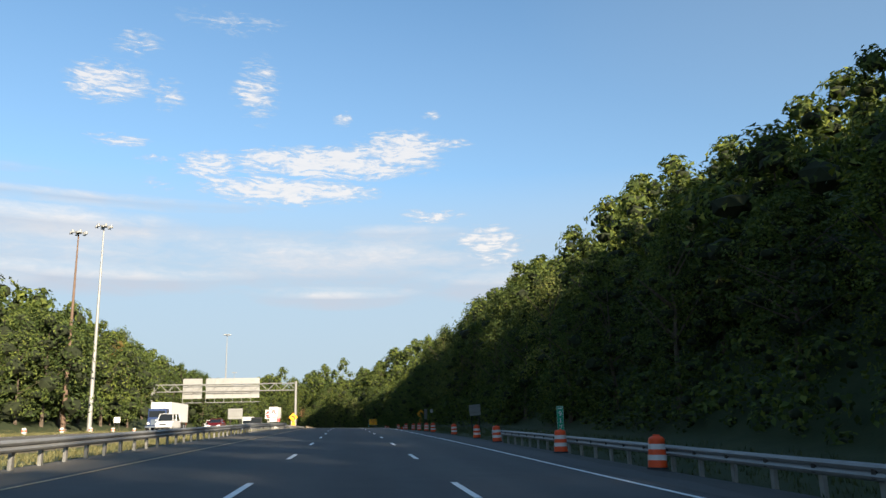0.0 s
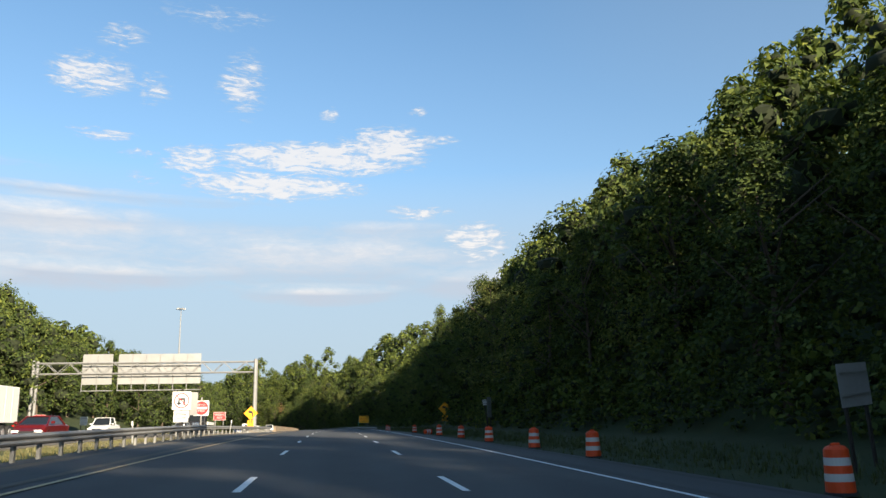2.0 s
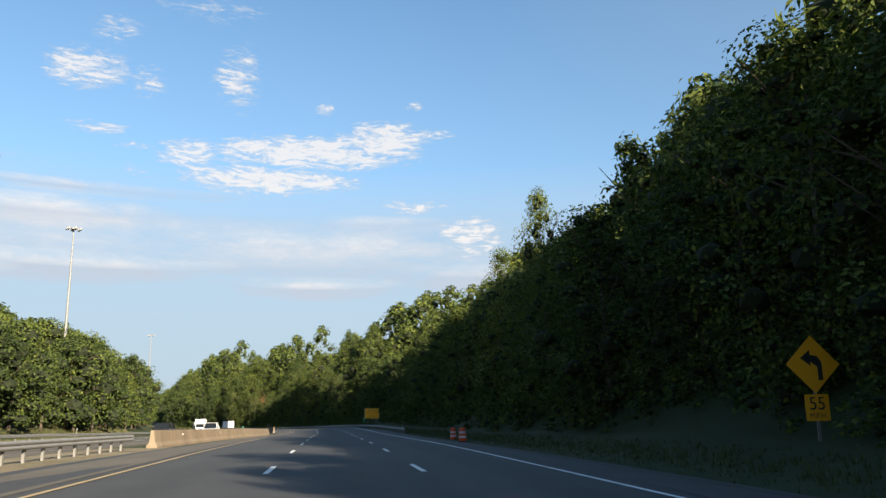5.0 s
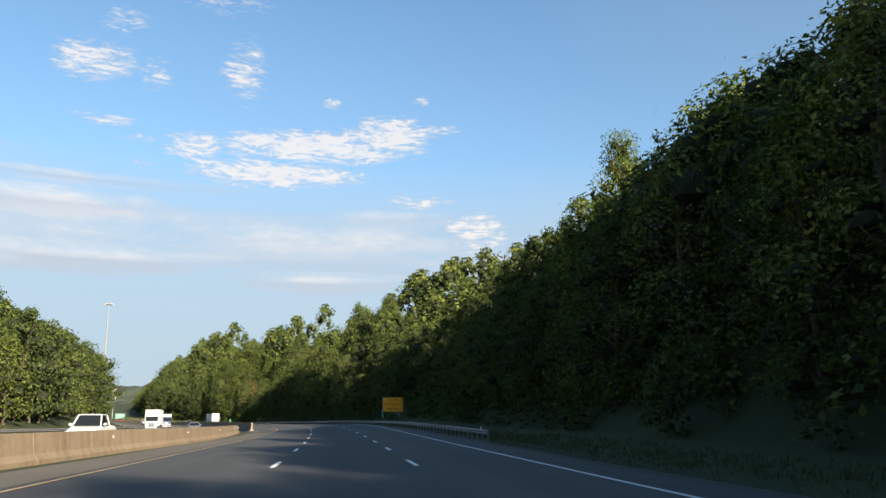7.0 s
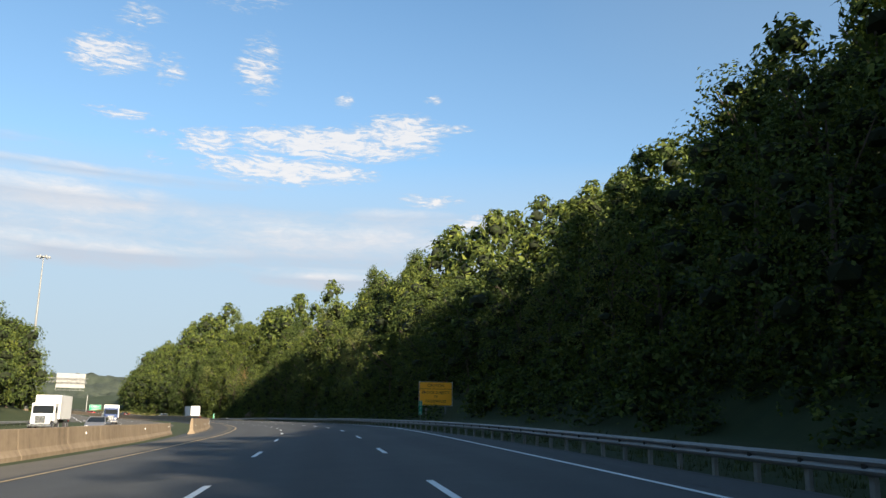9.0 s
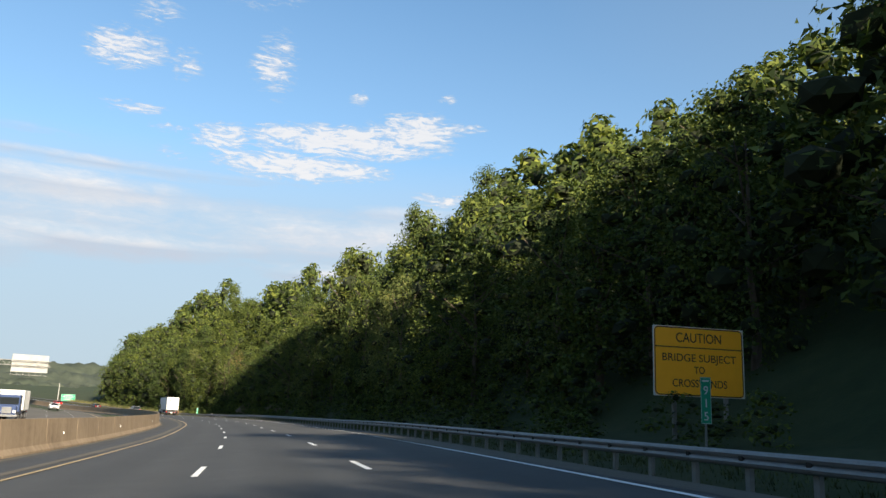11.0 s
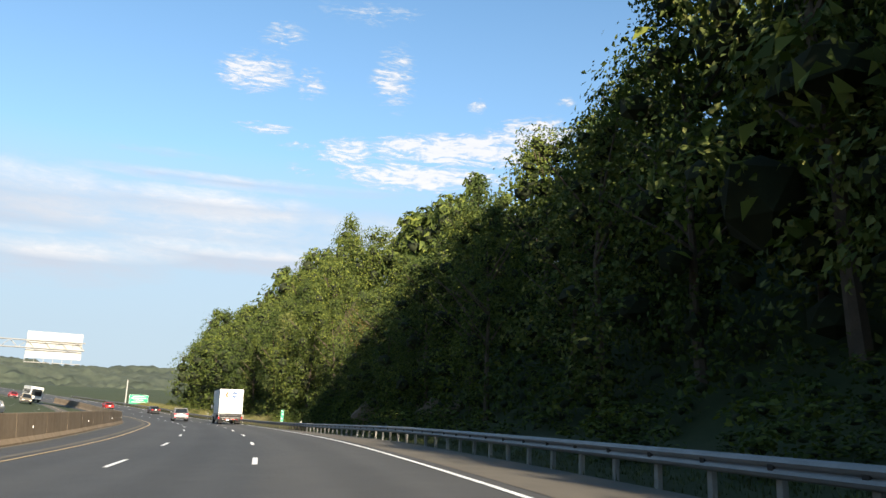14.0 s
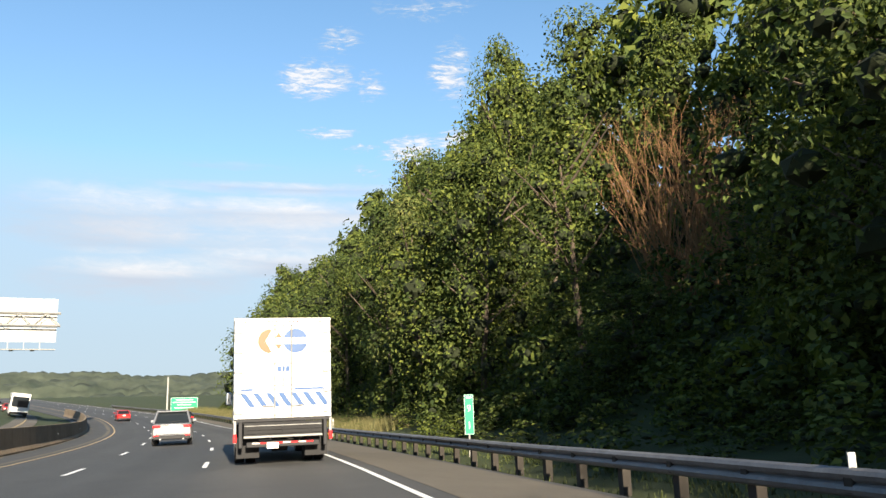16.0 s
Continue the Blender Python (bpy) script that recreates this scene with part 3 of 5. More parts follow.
# ---- woods ----
def crown_mesh(name, seed, height, width, lobes, leaves, size, mat, base=.25, taper=.5, fold=True):
    """A crown of leafy domes round a trunk: cores painted dark as inner shade, each under a shell of small leaves that
    thins below.
    """
    rng = np.random.default_rng(seed)
    verts, faces, count, inner = [], [], 0, []
    ico = bmesh.new()
    bmesh.ops.create_icosphere(ico, subdivisions=1, radius=1.0)
    iv = np.array([v.co[:] for v in ico.verts])
    jf = [[v.index for v in f.verts] for f in ico.faces]
    ico.free()
    turn = rng.uniform(0, 6.283)
    for k in range(lobes):
        u = (k + .5) / lobes
        z = base + (1 - base) * u
        env = math.sin(math.pi * clamp(u * .84 + .13)) ** .65 * (1 - taper * u)
        turn += 2.4 + rng.uniform(-.5, .5)
        r = width * rng.uniform(.13, .235) * (.62 + .42 * env)
        rr = max(0.0, env * width * .5 * rng.uniform(.72, 1.08) - r * .75) * (.35 if k % 4 == 3 else 1.0)
        rad = np.array([1.0, 1.0, rng.uniform(.68, .95)]) * r
        c = np.array([math.cos(turn) * rr, math.sin(turn) * rr, min(z * height, height - rad[2])])
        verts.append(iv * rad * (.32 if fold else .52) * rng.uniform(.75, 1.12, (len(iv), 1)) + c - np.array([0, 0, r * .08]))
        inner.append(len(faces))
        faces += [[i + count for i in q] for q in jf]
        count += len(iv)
        n = int(leaves * (.55 + .9 * (r / width / .2) ** 2 * .6))
        d = rng.normal(size=(n * 2, 3))
        d /= np.linalg.norm(d, axis=1)[:, None]
        axis = np.array([math.cos(turn) * .55, math.sin(turn) * .55, .8])
        d = d[d @ axis > rng.uniform(-1.35, -.10, n * 2)][:n]
        if fold:
            out = (c[:2] + d[:, :2] * r) / width
            d = d[rng.random(len(d)) > .75 * np.clip(out[:, 0] * 4.0, 0.0, 1.0)]
        n = len(d)
        far = (rng.uniform(.22, 1.12, (n, 1)) ** .5 if fold else rng.uniform(.66, 1.08, (n, 1))) + (rng.random((n, 1)) < .10) * rng.uniform(.05, .32, (n, 1))
        pos = c + d * rad * far
        nrm = d + rng.normal(scale=.42, size=d.shape) + np.array([0, 0, .35])
        nrm /= np.linalg.norm(nrm, axis=1)[:, None]
        a1 = np.cross(nrm, rng.normal(size=d.shape))
        a1 /= np.linalg.norm(a1, axis=1)[:, None]
        a2 = np.cross(nrm, a1)
        a = size * rng.uniform(.55, 1.4, (n, 1))
        dip = nrm * a * rng.uniform(.05, .4, (n, 1))
        if fold:
            quad = [pos - a1 * a, pos - a2 * a * .62 - a1 * a * .15 + dip, pos + a1 * a, pos + a2 * a * .62 - a1 * a * .15 + dip]
            verts.append(np.stack(quad, 1).reshape(-1, 3))
            faces += [[count + 4 * i, count + 4 * i + 1, count + 4 * i + 2, count + 4 * i + 3] for i in range(n)]
            count += n * 4
        else:
            verts.append(np.stack([pos - a1 * a, pos - a2 * a * .8 + dip, pos + a1 * a], 1).reshape(-1, 3))
            faces += [[count + 3 * i, count + 3 * i + 1, count + 3 * i + 2] for i in range(n)]
            count += n * 3
    me = bpy.data.meshes.new(name)
    me.from_pydata(np.vstack(verts).tolist(), [], faces)
    me.materials.append(mat)
    me.materials.append(SHADE_CORE)
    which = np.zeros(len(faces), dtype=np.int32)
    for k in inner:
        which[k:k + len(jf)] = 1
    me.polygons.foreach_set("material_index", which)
    return me


def trunk_mesh(seed, height, r):
    rng = random.Random(seed)
    bm = bmesh.new()
    x = y = 0.0
    pts = [(Vector((0, 0, -.6)), r * 1.3)]
    for k in range(1, 6):
        x, y = x + rng.uniform(-.2, .2), y + rng.uniform(-.2, .2)
        pts.append((Vector((x, y, height * .8 * k / 5)), r * (1 - .16 * k)))
    for (a, ra), (b, rb) in zip(pts, pts[1:]):
        rod(bm, a, b, ra, rb, 7)
    for k in range(7):
        a = pts[2 + k % 3][0] + Vector((0, 0, rng.uniform(-.5, .5)))
        w = rng.uniform(0, 6.283)
        rod(bm, a, a + Vector((math.cos(w) * height * .2, math.sin(w) * height * .2, height * rng.uniform(.1, .25))), r * .4, r * .1, 5)
    me = bpy.data.meshes.new("trunk")
    bm.to_mesh(me)
    bm.free()
    me.materials.append(BARK)
    return me


def tree_kind(name, label, seed, height, width, lobes, leaves, size, mat, base=.25, taper=.5, r=.22, fold=True):
    t = empty(name, label, "tree", Matrix.Translation((0, 0, -200)), "roadside woods")
    o = new("trunk", trunk_mesh(seed, height, r))
    o.parent = t
    o = new("crown", crown_mesh("crown", seed, height, width, lobes, leaves, size, mat, base, taper, fold))
    o.parent = t
    return t


NEAR = [tree_kind("tree", "tall broadleaf tree with a dense green crown", 1, 15, 10.5, 30, 270, .118, LEAF, .06, .30),
        tree_kind("tree", "broadleaf tree with a rounded dark green crown", 2, 15, 11.5, 32, 270, .122, LEAF, .05, .15),
        tree_kind("tree", "slender broadleaf tree with a ragged crown", 3, 15, 8.5, 27, 265, .115, LEAF, .08, .45),
        tree_kind("tree", "broadleaf tree with pale yellowish green foliage", 4, 15, 9.5, 28, 265, .122, LEAF_PALE, .06, .30)]
FAR = [tree_kind("tree", "broadleaf tree on the wooded hillside", 11, 15, 12.5, 22, 125, .27, LEAF, .10, .25, fold=False),
       tree_kind("tree", "round-topped tree on the wooded hillside", 12, 15, 13.5, 23, 125, .27, LEAF, .10, .05, fold=False),
       tree_kind("tree", "narrow tree on the wooded hillside", 13, 15, 9.5, 20, 120, .26, LEAF, .10, .40, fold=False)]
PLAIN = [tree_kind("tree", "small-crowned tree in the woods", 15, 15, 12.0, 13, 50, .52, LEAF, .12, .2, fold=False)]
SHRUBS = [tree_kind("shrub", "leafy green shrub at the foot of the slope", 21, 4.0, 4.6, 9, 48, .14, LEAF, .0, .3, .06),
          tree_kind("shrub", "pale leafy shrub at the foot of the slope", 22, 3.6, 4.2, 9, 48, .14, LEAF_PALE, .0, .3, .06)]
for o in SHRUBS:
    tagged(o, category="shrub", group="roadside shrubs")
RUSSET = tree_kind("tree", "tree with browning russet leaves", 31, 15, 10, 20, 120, .30, LEAF_RUSSET, .15, fold=False)

rng = random.Random(7)
CANOPY_S = (-120, *range(-40, 693, 12), 800)
CANOPY_K = (.85, .76, .76, .75, .75, .76, .78, .81, .81, .77, .79, .81, .86, .92, .96, .94, .99, 1.01, .95, .96, .98, .99, 1.00, 1.04, .99, .97, 1.00, .92, .92, .96, .92, .87, .82,
            .80, .84, .91, .89, .96, 1.03, 1.17, 1.35, 1.10, 1.03, 1.01, .94, .88, .86, .91, 1.07, 1.19, 1.22, 1.10, .99, 1.03, 1.07, 1.14, 1.15, 1.13, 1.11, 1.12, 1.12, 1.15, .93, .85)
TOP_L = (15, 16.5, 20, 26, 34, 46, 60, 80)
TOP_H = (12.0, 15.5, 19, 24.5, 30.5, 39, 46, 53)
wild = {}


def set_tree(kind, s, lat, height, joined=False, slim=1.0):
    base = 15.0 if kind not in SHRUBS else (4.0 if kind is SHRUBS[0] else 3.6)
    k = height / base
    w = k ** .5 * rng.uniform(.85, 1.15) * slim
    turn = heading(s) + (rng.uniform(-.7, .7) if lat > 0 else rng.uniform(0, 6.283))
    m = Matrix.LocRotScale(at(s, lat, rise(s, lat) - .15), Euler((rng.uniform(-.06, .06), rng.uniform(-.06, .06), turn)), (w, w * rng.uniform(.9, 1.15), k))
    if joined:
        wild.setdefault(kind.name, []).append(m)
        return None
    return copy_thing(kind, m)


def grow(name, label, kinds):
    """All the waiting trees of these kinds as one mesh."""
    for which, mat in (("crown", LEAF),):
        verts, loops, starts, slots, count, total = [], [], [], [], 0, 0
        for kind in kinds:
            me = next(c for c in kind.children if c.name.startswith(which)).data
            co = np.empty(len(me.vertices) * 3)
            me.vertices.foreach_get("co", co)
            co = co.reshape(-1, 3)
            li = np.empty(len(me.loops), dtype=np.int64)
            me.loops.foreach_get("vertex_index", li)
            st = np.empty(len(me.polygons), dtype=np.int64)
            me.polygons.foreach_get("loop_start", st)
            mi = np.empty(len(me.polygons), dtype=np.int32)
            me.polygons.foreach_get("material_index", mi)
            for m in wild.get(kind.name, []):
                a = np.array(m)
                verts.append(co @ a[:3, :3].T + a[:3, 3])
                loops.append(li + count)
                starts.append(st + total)
                slots.append(mi)
                count, total = count + len(co), total + len(li)
        if not verts:
            continue
        out = bpy.data.meshes.new(name)
        v, l, s_ = np.vstack(verts), np.concatenate(loops), np.concatenate(starts)
        out.vertices.add(len(v))
        out.vertices.foreach_set("co", v.ravel())
        out.loops.add(len(l))
        out.loops.foreach_set("vertex_index", l)
        out.polygons.add(len(s_))
        out.polygons.foreach_set("loop_start", s_)
        out.materials.append(mat)
        out.materials.append(SHADE_CORE)
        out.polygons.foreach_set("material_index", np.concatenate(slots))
        out.update(calc_edges=True)
        out.validate()
        tagged(new(name, out), label, "woods", kind="stuff")


for row, (lat, gap, kinds) in enumerate(((17.6, 6.8, NEAR), (22.6, 7.6, FAR), (29.0, 8.2, FAR), (36.5, 8.2, PLAIN), (45.5, 9.8, PLAIN), (57.0, 12.0, PLAIN))):
    s = -12.0 + row * 1.7
    while s < 800:
        q, l = s + rng.uniform(-2, 2), lat + rng.uniform(-1.6, 1.6)
        land = rise(q, l + woods_edge(q) - 15.5)
        tall = np.interp(l, TOP_L, TOP_H) * np.interp(q, CANOPY_S, CANOPY_K) * rng.choice((.80, .88, .95, 1.0, 1.07)) - land
        tall = clamp(tall, 6.5, 23.0)
        if (l < 20 and 498 < q < 512) or (20 <= l < 27 and 499 < q < 521):
            tall = 4.5 if l < 20 else (1.5 if q > 507 else 5.5)
        l += woods_edge(q) - 15.5 + (2.0 if row == 0 and 95 < q < 325 else 0.0) * .5
        if not 325 < q < 345 or l > 18.5:
            kind = rng.choice(NEAR if (row == 1 and 440 < q < 560) or (row == 2 and 505 < q < 535) else (FAR if row == 0 and q > 570 else kinds))
            set_tree(kind, q, l, tall, joined=row > 1 or not -5 < q < 660)
        s += gap * rng.uniform(.8, 1.2)
s = -10.0
while s < 690:
    l = woods_edge(s) + rng.uniform(-.2, 1.4) + (1.6 if 95 < s < 325 else 0.0)
    if not (328 < s < 346 or 150 < s < 174 or 484 < s < 491 or 463 < s < 470):
        set_tree(rng.choice(SHRUBS), s, l, rng.uniform(1.8, 4.6), joined=True)
    s += rng.uniform(2.0, 3.6)
for row, (off, gap, top) in enumerate(((1.0, 7.0, 16.0), (8.0, 7.6, 17.5), (17.0, 9.0, 18.5), (28.0, 10.5, 19.5), (42.0, 13.0, 19.5))):
    s = 50.0 + row * 2
    while s < 436:
        q = s + rng.uniform(-2, 2)
        if not (row == 0 and (q < 75 or 168 < q < 228)):
            kind = RUSSET if (row == 1 and 168 < q < 182) else rng.choice(FAR if row < 2 else PLAIN)
            tall = top * rng.uniform(.70, 1.04) * np.interp(q, (50, 90, 120, 170, 230, 300, 330, 400), (.62, .76, 1.04, 1.10, .96, .90, .90, 1.0))
            set_tree(kind, q, left_edge(q) - off - 4.5 * clamp((q - 300) / 60) + rng.uniform(-1.2, 1.2), tall, joined=row > 1 and kind is not RUSSET)
        s += gap * rng.uniform(.8, 1.2)
# Trees behind the start and high upslope, out of view, added to cast shade.
for lat, gap, end in ((17.6, 7.5, -14), (24.0, 8.5, -14), (32.0, 9.0, -14), (44.0, 10.0, -14), (57.0, 11.0, -14), (73.0, 12.0, 340), (90.0, 13.0, 330), (108.0, 14.0, 320)):
    s = -150.0
    while s < end:
        q, l = s + rng.uniform(-2, 2), lat + rng.uniform(-1.5, 1.5)
        tall = (np.interp(l, TOP_L + (110,), TOP_H + (68.0,)) ) * (1.3 if l > 50 and q < -14 else np.interp(q, CANOPY_S, CANOPY_K)) - rise(q, l)
        set_tree(PLAIN[0], q, l, clamp(tall, 10.0, 30.0), joined=True)
        s += gap * rng.uniform(.8, 1.2)
for off, gap in ((38.0, 9), (46.0, 10), (56.0, 11), (68.0, 12), (84.0, 14), (104.0, 16)):
    s = 505.0 + off * .5
    while s < 900:
        set_tree(PLAIN[0], s + rng.uniform(-3, 3), -off + rng.uniform(-3, 3), rng.uniform(6.5, 10.5), joined=True)
        s += gap * rng.uniform(.8, 1.25)
for s, lat, h in ((231.0, 22.5, 21.5), (167.5, 20.5, 17.5), (280.5, 29.5, 20.5), (406.0, 29.5, 23.0), (430.5, 28.5, 25.0), (549.0, 21.5, 21.0), (556.0, 22.5, 23.0)):
    set_tree(rng.choice(NEAR[:2]), s, lat, h, slim=.85)
for k in range(34):
    set_tree(rng.choice(SHRUBS), rng.uniform(492, 521), rng.uniform(16.8, 24.0), rng.uniform(2.2, 3.8), joined=True)
for k in range(150):
    q = rng.uniform(330, 640)
    set_tree(rng.choice(SHRUBS), q, rng.uniform(11.2, 15.4) + woods_edge(q) - 15.5, rng.uniform(.6, 1.9), joined=True)
for k in range(70):
    set_tree(rng.choice(SHRUBS), rng.uniform(486, 530), rng.uniform(15.0, 17.6), rng.uniform(.9, 2.2), joined=True)
for k in range(190):
    q = rng.uniform(56, 330)
    set_tree(rng.choice(SHRUBS), q, rng.uniform(15.0, 18.2), rng.uniform(1.4, 4.4), joined=True)
set_tree(NEAR[1], 493.5, 17.8, 13.0)
for s, lat, h in ((499.5, 20.0, 13.0), (497.5, 29.0, 17.5), (504.5, 27.5, 13.5), (510.0, 33.0, 15.0), (515.5, 38.0, 16.0), (498.0, 31.0, 20.0)):
    set_tree(rng.choice(NEAR[:3]), s, lat, h)
set_tree(NEAR[0], 549, 30.5, 27.8, slim=.85)
set_tree(NEAR[2], 545, 28.5, 24.0)
set_tree(NEAR[1], 552, 26.0, 18.0)
set_tree(NEAR[2], 600, 35.0, 22.0)
for q, lat, h in ((193.0, -52.9, 19.5), (200.0, -56.0, 18.5), (186.0, -58.0, 18.0)):
    set_tree(FAR[1], q, lat, h, joined=True)
grow("hillside_woods", "dense broadleaf woods on the hillside, with unseen trees added for shade", NEAR + FAR + PLAIN)
grow("undergrowth", "leafy shrubs along the foot of the slope", SHRUBS)
for o in NEAR + FAR + PLAIN + SHRUBS + [RUSSET]:
    for c in list(o.children):
        bpy.data.objects.remove(c)
    bpy.data.objects.remove(o)


# ---- distance ----
def far_ridge(name, label, a0, a1, dist, depth, h, seed):
    n, k = 640, 44
    verts, faces = [], []
    for i in range(n + 1):
        a = radians(a0 + (a1 - a0) * i / n)
        for j in range(k + 1):
            r = dist + depth * j / k
            p = noise.fractal((a * 5, j * .12, seed), 1.0, 2.0, 4) * .3 + .8
            bump = abs(noise.noise((a * dist / 11.0, j * depth / k / 11.0, seed))) * 6.5 + noise.noise((a * dist / 4.5, j * 2.3, seed)) * 1.8
            z = -10 + h * p * math.sin(math.pi * .5 * min(1, j / k * 1.15)) ** .8 + bump
            verts.append((-60 - math.sin(a) * r, 380 + math.cos(a) * r, z))
    for i in range(n):
        for j in range(k):
            q = i * (k + 1) + j
            faces.append((q, q + 1, q + k + 2, q + k + 1))
    return tagged(mesh_ob(name, verts, faces, FAR_WOOD, smooth=True), label, "woods", kind="stuff")


far_ridge("distant_woods", "hazy wooded ridge across the valley", -8, 100, 780, 420, 62, 3)
far_ridge("distant_woods", "lower wooded bank beyond the bridge", 22, 80, 520, 160, 26, 9)


# ---- signs ----
def rounded(w, h, r=.06, z0=0.0, seg=4):
    out = []
    for cx, cz, a0 in ((w / 2 - r, z0 + r, -90), (w / 2 - r, z0 + h - r, 0), (-w / 2 + r, z0 + h - r, 90), (-w / 2 + r, z0 + r, 180)):
        out += [(cx + r * math.cos(radians(a0 + 90 * i / seg)), cz + r * math.sin(radians(a0 + 90 * i / seg))) for i in range(seg + 1)]
    return out


def plate(name, w, h, z0, mat, parent, y=0.0, thick=.012, r=.05, x=0.0, label=""):
    bm = slab(bmesh.new(), [(px + x, pz) for px, pz in rounded(w, h, r, z0)], y, y + thick)
    return part(name, bm, mat, parent, label)


def ring(name, w, h, z0, t, mat, parent, y, r=.05, x=0.0):
    bm = bmesh.new()
    a, b = rounded(w, h, r, z0), rounded(w - 2 * t, h - 2 * t, max(r - t, .01), z0 + t)
    va = [bm.verts.new((p + x, y, q)) for p, q in a]
    vb = [bm.verts.new((p + x, y, q)) for p, q in b]
    for i in range(len(a)):
        j = (i + 1) % len(a)
        bm.faces.new((va[i], va[j], vb[j], vb[i]))
    return part(name, bm, mat, parent)


def disc(bm, x, z, r, y0, y1, seg=32, cut=None):
    pts = [(x + r * math.cos(6.2832 * i / seg), z + r * math.sin(6.2832 * i / seg)) for i in range(seg)]
    return slab(bm, pts, y0, y1)


def posts(parent, xs, top, mat=POST_STEEL, r=.045, y=.05, low=-.6):
    for x in xs:
        bm = bmesh.new()
        box(bm, x - r, x + r, y - r * .6, y + r * .6, low, top, .006)
        part("post", bm, mat, parent)


def caution_sign():
    s = empty("caution_sign", "orange caution sign with black lettering on two posts", "road sign", stand(338, 15.1, rise(338, 15.1) - .33))
    plate("backing", 3.52, 2.40, 1.62, SIGN_WHITE, s, .0, .02, .02)
    plate("panel", 3.44, 2.36, 1.64, SIGN_ORANGE, s, -.008, .006, .16)
    ring("border", 3.42, 2.34, 1.65, .035, INK, s, -.012, .16)
    plate("divider", 3.36, .035, 3.28, INK, s, -.012, .003, .01)
    for text, z, h, w in (("CAUTION", 3.62, .34, 1.75), ("BRIDGE SUBJECT", 2.93, .27, 2.85), ("TO", 2.52, .25, .4), ("CROSSWINDS", 2.06, .27, 2.1)):
        words("lettering", text, h, pose(0, -.013, z), INK, s, w)
    posts(s, (-.95, 1.05), 3.9, POST_STEEL, .075, .09, -1.5)


caution_sign()


def mile_marker(s, lat, top, digits, tall=1.2):
    m = empty("mile_marker", "narrow green mile marker with white numerals on a post", "road sign", stand(s, lat, rise(s, lat)), "mile markers")
    plate("panel", .33, tall, top - tall, SIGN_GREEN, m, 0, .01, .02)
    ring("border", .32, tall - .02, top - tall + .01, .012, SIGN_WHITE, m, -.003, .02)
    plate("lettering", .2, .05, top - .13, SIGN_WHITE, m, -.004, .002, .004)
    step = (tall - .22) / len(digits)
    for i, d in enumerate(digits):
        words("numeral", d, min(.24, step * .8), pose(0, -.005, top - .2 - step * (i + .5)), SIGN_WHITE, m)
    posts(m, (0,), top - .1, POST_STEEL, .03, .04)


mile_marker(39.3, 9.75, 2.15, "917")
mile_marker(333.5, 12.5, 2.15, "915", 1.3)
mile_marker(507.2, 10.3, 2.15, "91", 1.35)


def curve_sign(s, lat, up):
    c = empty("curve_warning_sign", "yellow diamond left-curve sign with a speed plate", "road sign", stand(s, lat, rise(s, lat)), "curve signs")
    d = .92
    bm = slab(bmesh.new(), [(0, up), (d, up - d), (0, up - 2 * d), (-d, up - d)], 0, .012)
    part("panel", bm, SIGN_YELLOW, c)
    bm = slab(bmesh.new(), [(.30, up - 1.42), (.14, up - 1.42), (.14, up - 1.0), (-.08, up - .84), (-.08, up - .98), (-.42, up - .72), (-.08, up - .46), (-.08, up - .62), (.16, up - .66), (.30, up - .86)], -.006, -.002)
    part("arrow", bm, INK, c)
    plate("speed_plate", .82, .82, up - 2 * d - .84, SIGN_YELLOW, c, 0, .012, .04)
    words("numeral", "55", .42, pose(0, -.005, up - 2 * d - .32), INK, c)
    words("lettering", "M.P.H.", .16, pose(0, -.005, up - 2 * d - .68), INK, c)
    posts(c, (0,), up - .3, POST_STEEL, .05, .05, -1.0)


curve_sign(171.5, 14.9, 3.3)
curve_sign(171, -11.6, 3.5)


def blank_sign(s, lat, w, h, top, label, turn=0, tilt=0, mat=SIGN_BACK):
    b = empty("blank_road_sign", label, "road sign", stand(s, lat, rise(s, lat), turn) @ pose(0, 0, 0, 0, tilt), "signs seen from behind")
    plate("panel", w, h, top - h, mat, b, 0, .012, .03)
    for z in (top - h * .25, top - h * .75):
        plate("stiffener", w * .9, .05, z, POST_STEEL, b, -.03, .02, .005)
    posts(b, (-w * .34, w * .34) if w > .6 else (0,), top - .05, WOOD_POST, .05, .05, -1.0)


blank_sign(76.8, 11.9, 1.25, 1.0, 2.45, "bare metal sign seen from behind on two leaning posts", 24, -4)
blank_sign(117.6, 11.1, 1.0, 1.45, 2.9, "tall grey sign on two posts among the shade", 62)
blank_sign(131.6, 13.6, .42, .5, 2.75, "small white route sign on thin leaning posts", 15, -7, SIGN_WHITE)
blank_sign(78.8, -10.5, 1.35, .95, 2.2, "sunlit bare sign seen from behind in the median", -8)
blank_sign(190.4, -38.6, 1.1, 1.3, 2.9, "pale sign on wooden posts beside the oncoming lanes", 25, 0, SIGN_WHITE)
blank_sign(135.2, -36.6, .95, .9, 2.5, "small sign on posts beside the oncoming lanes", 10, 0, SIGN_WHITE)


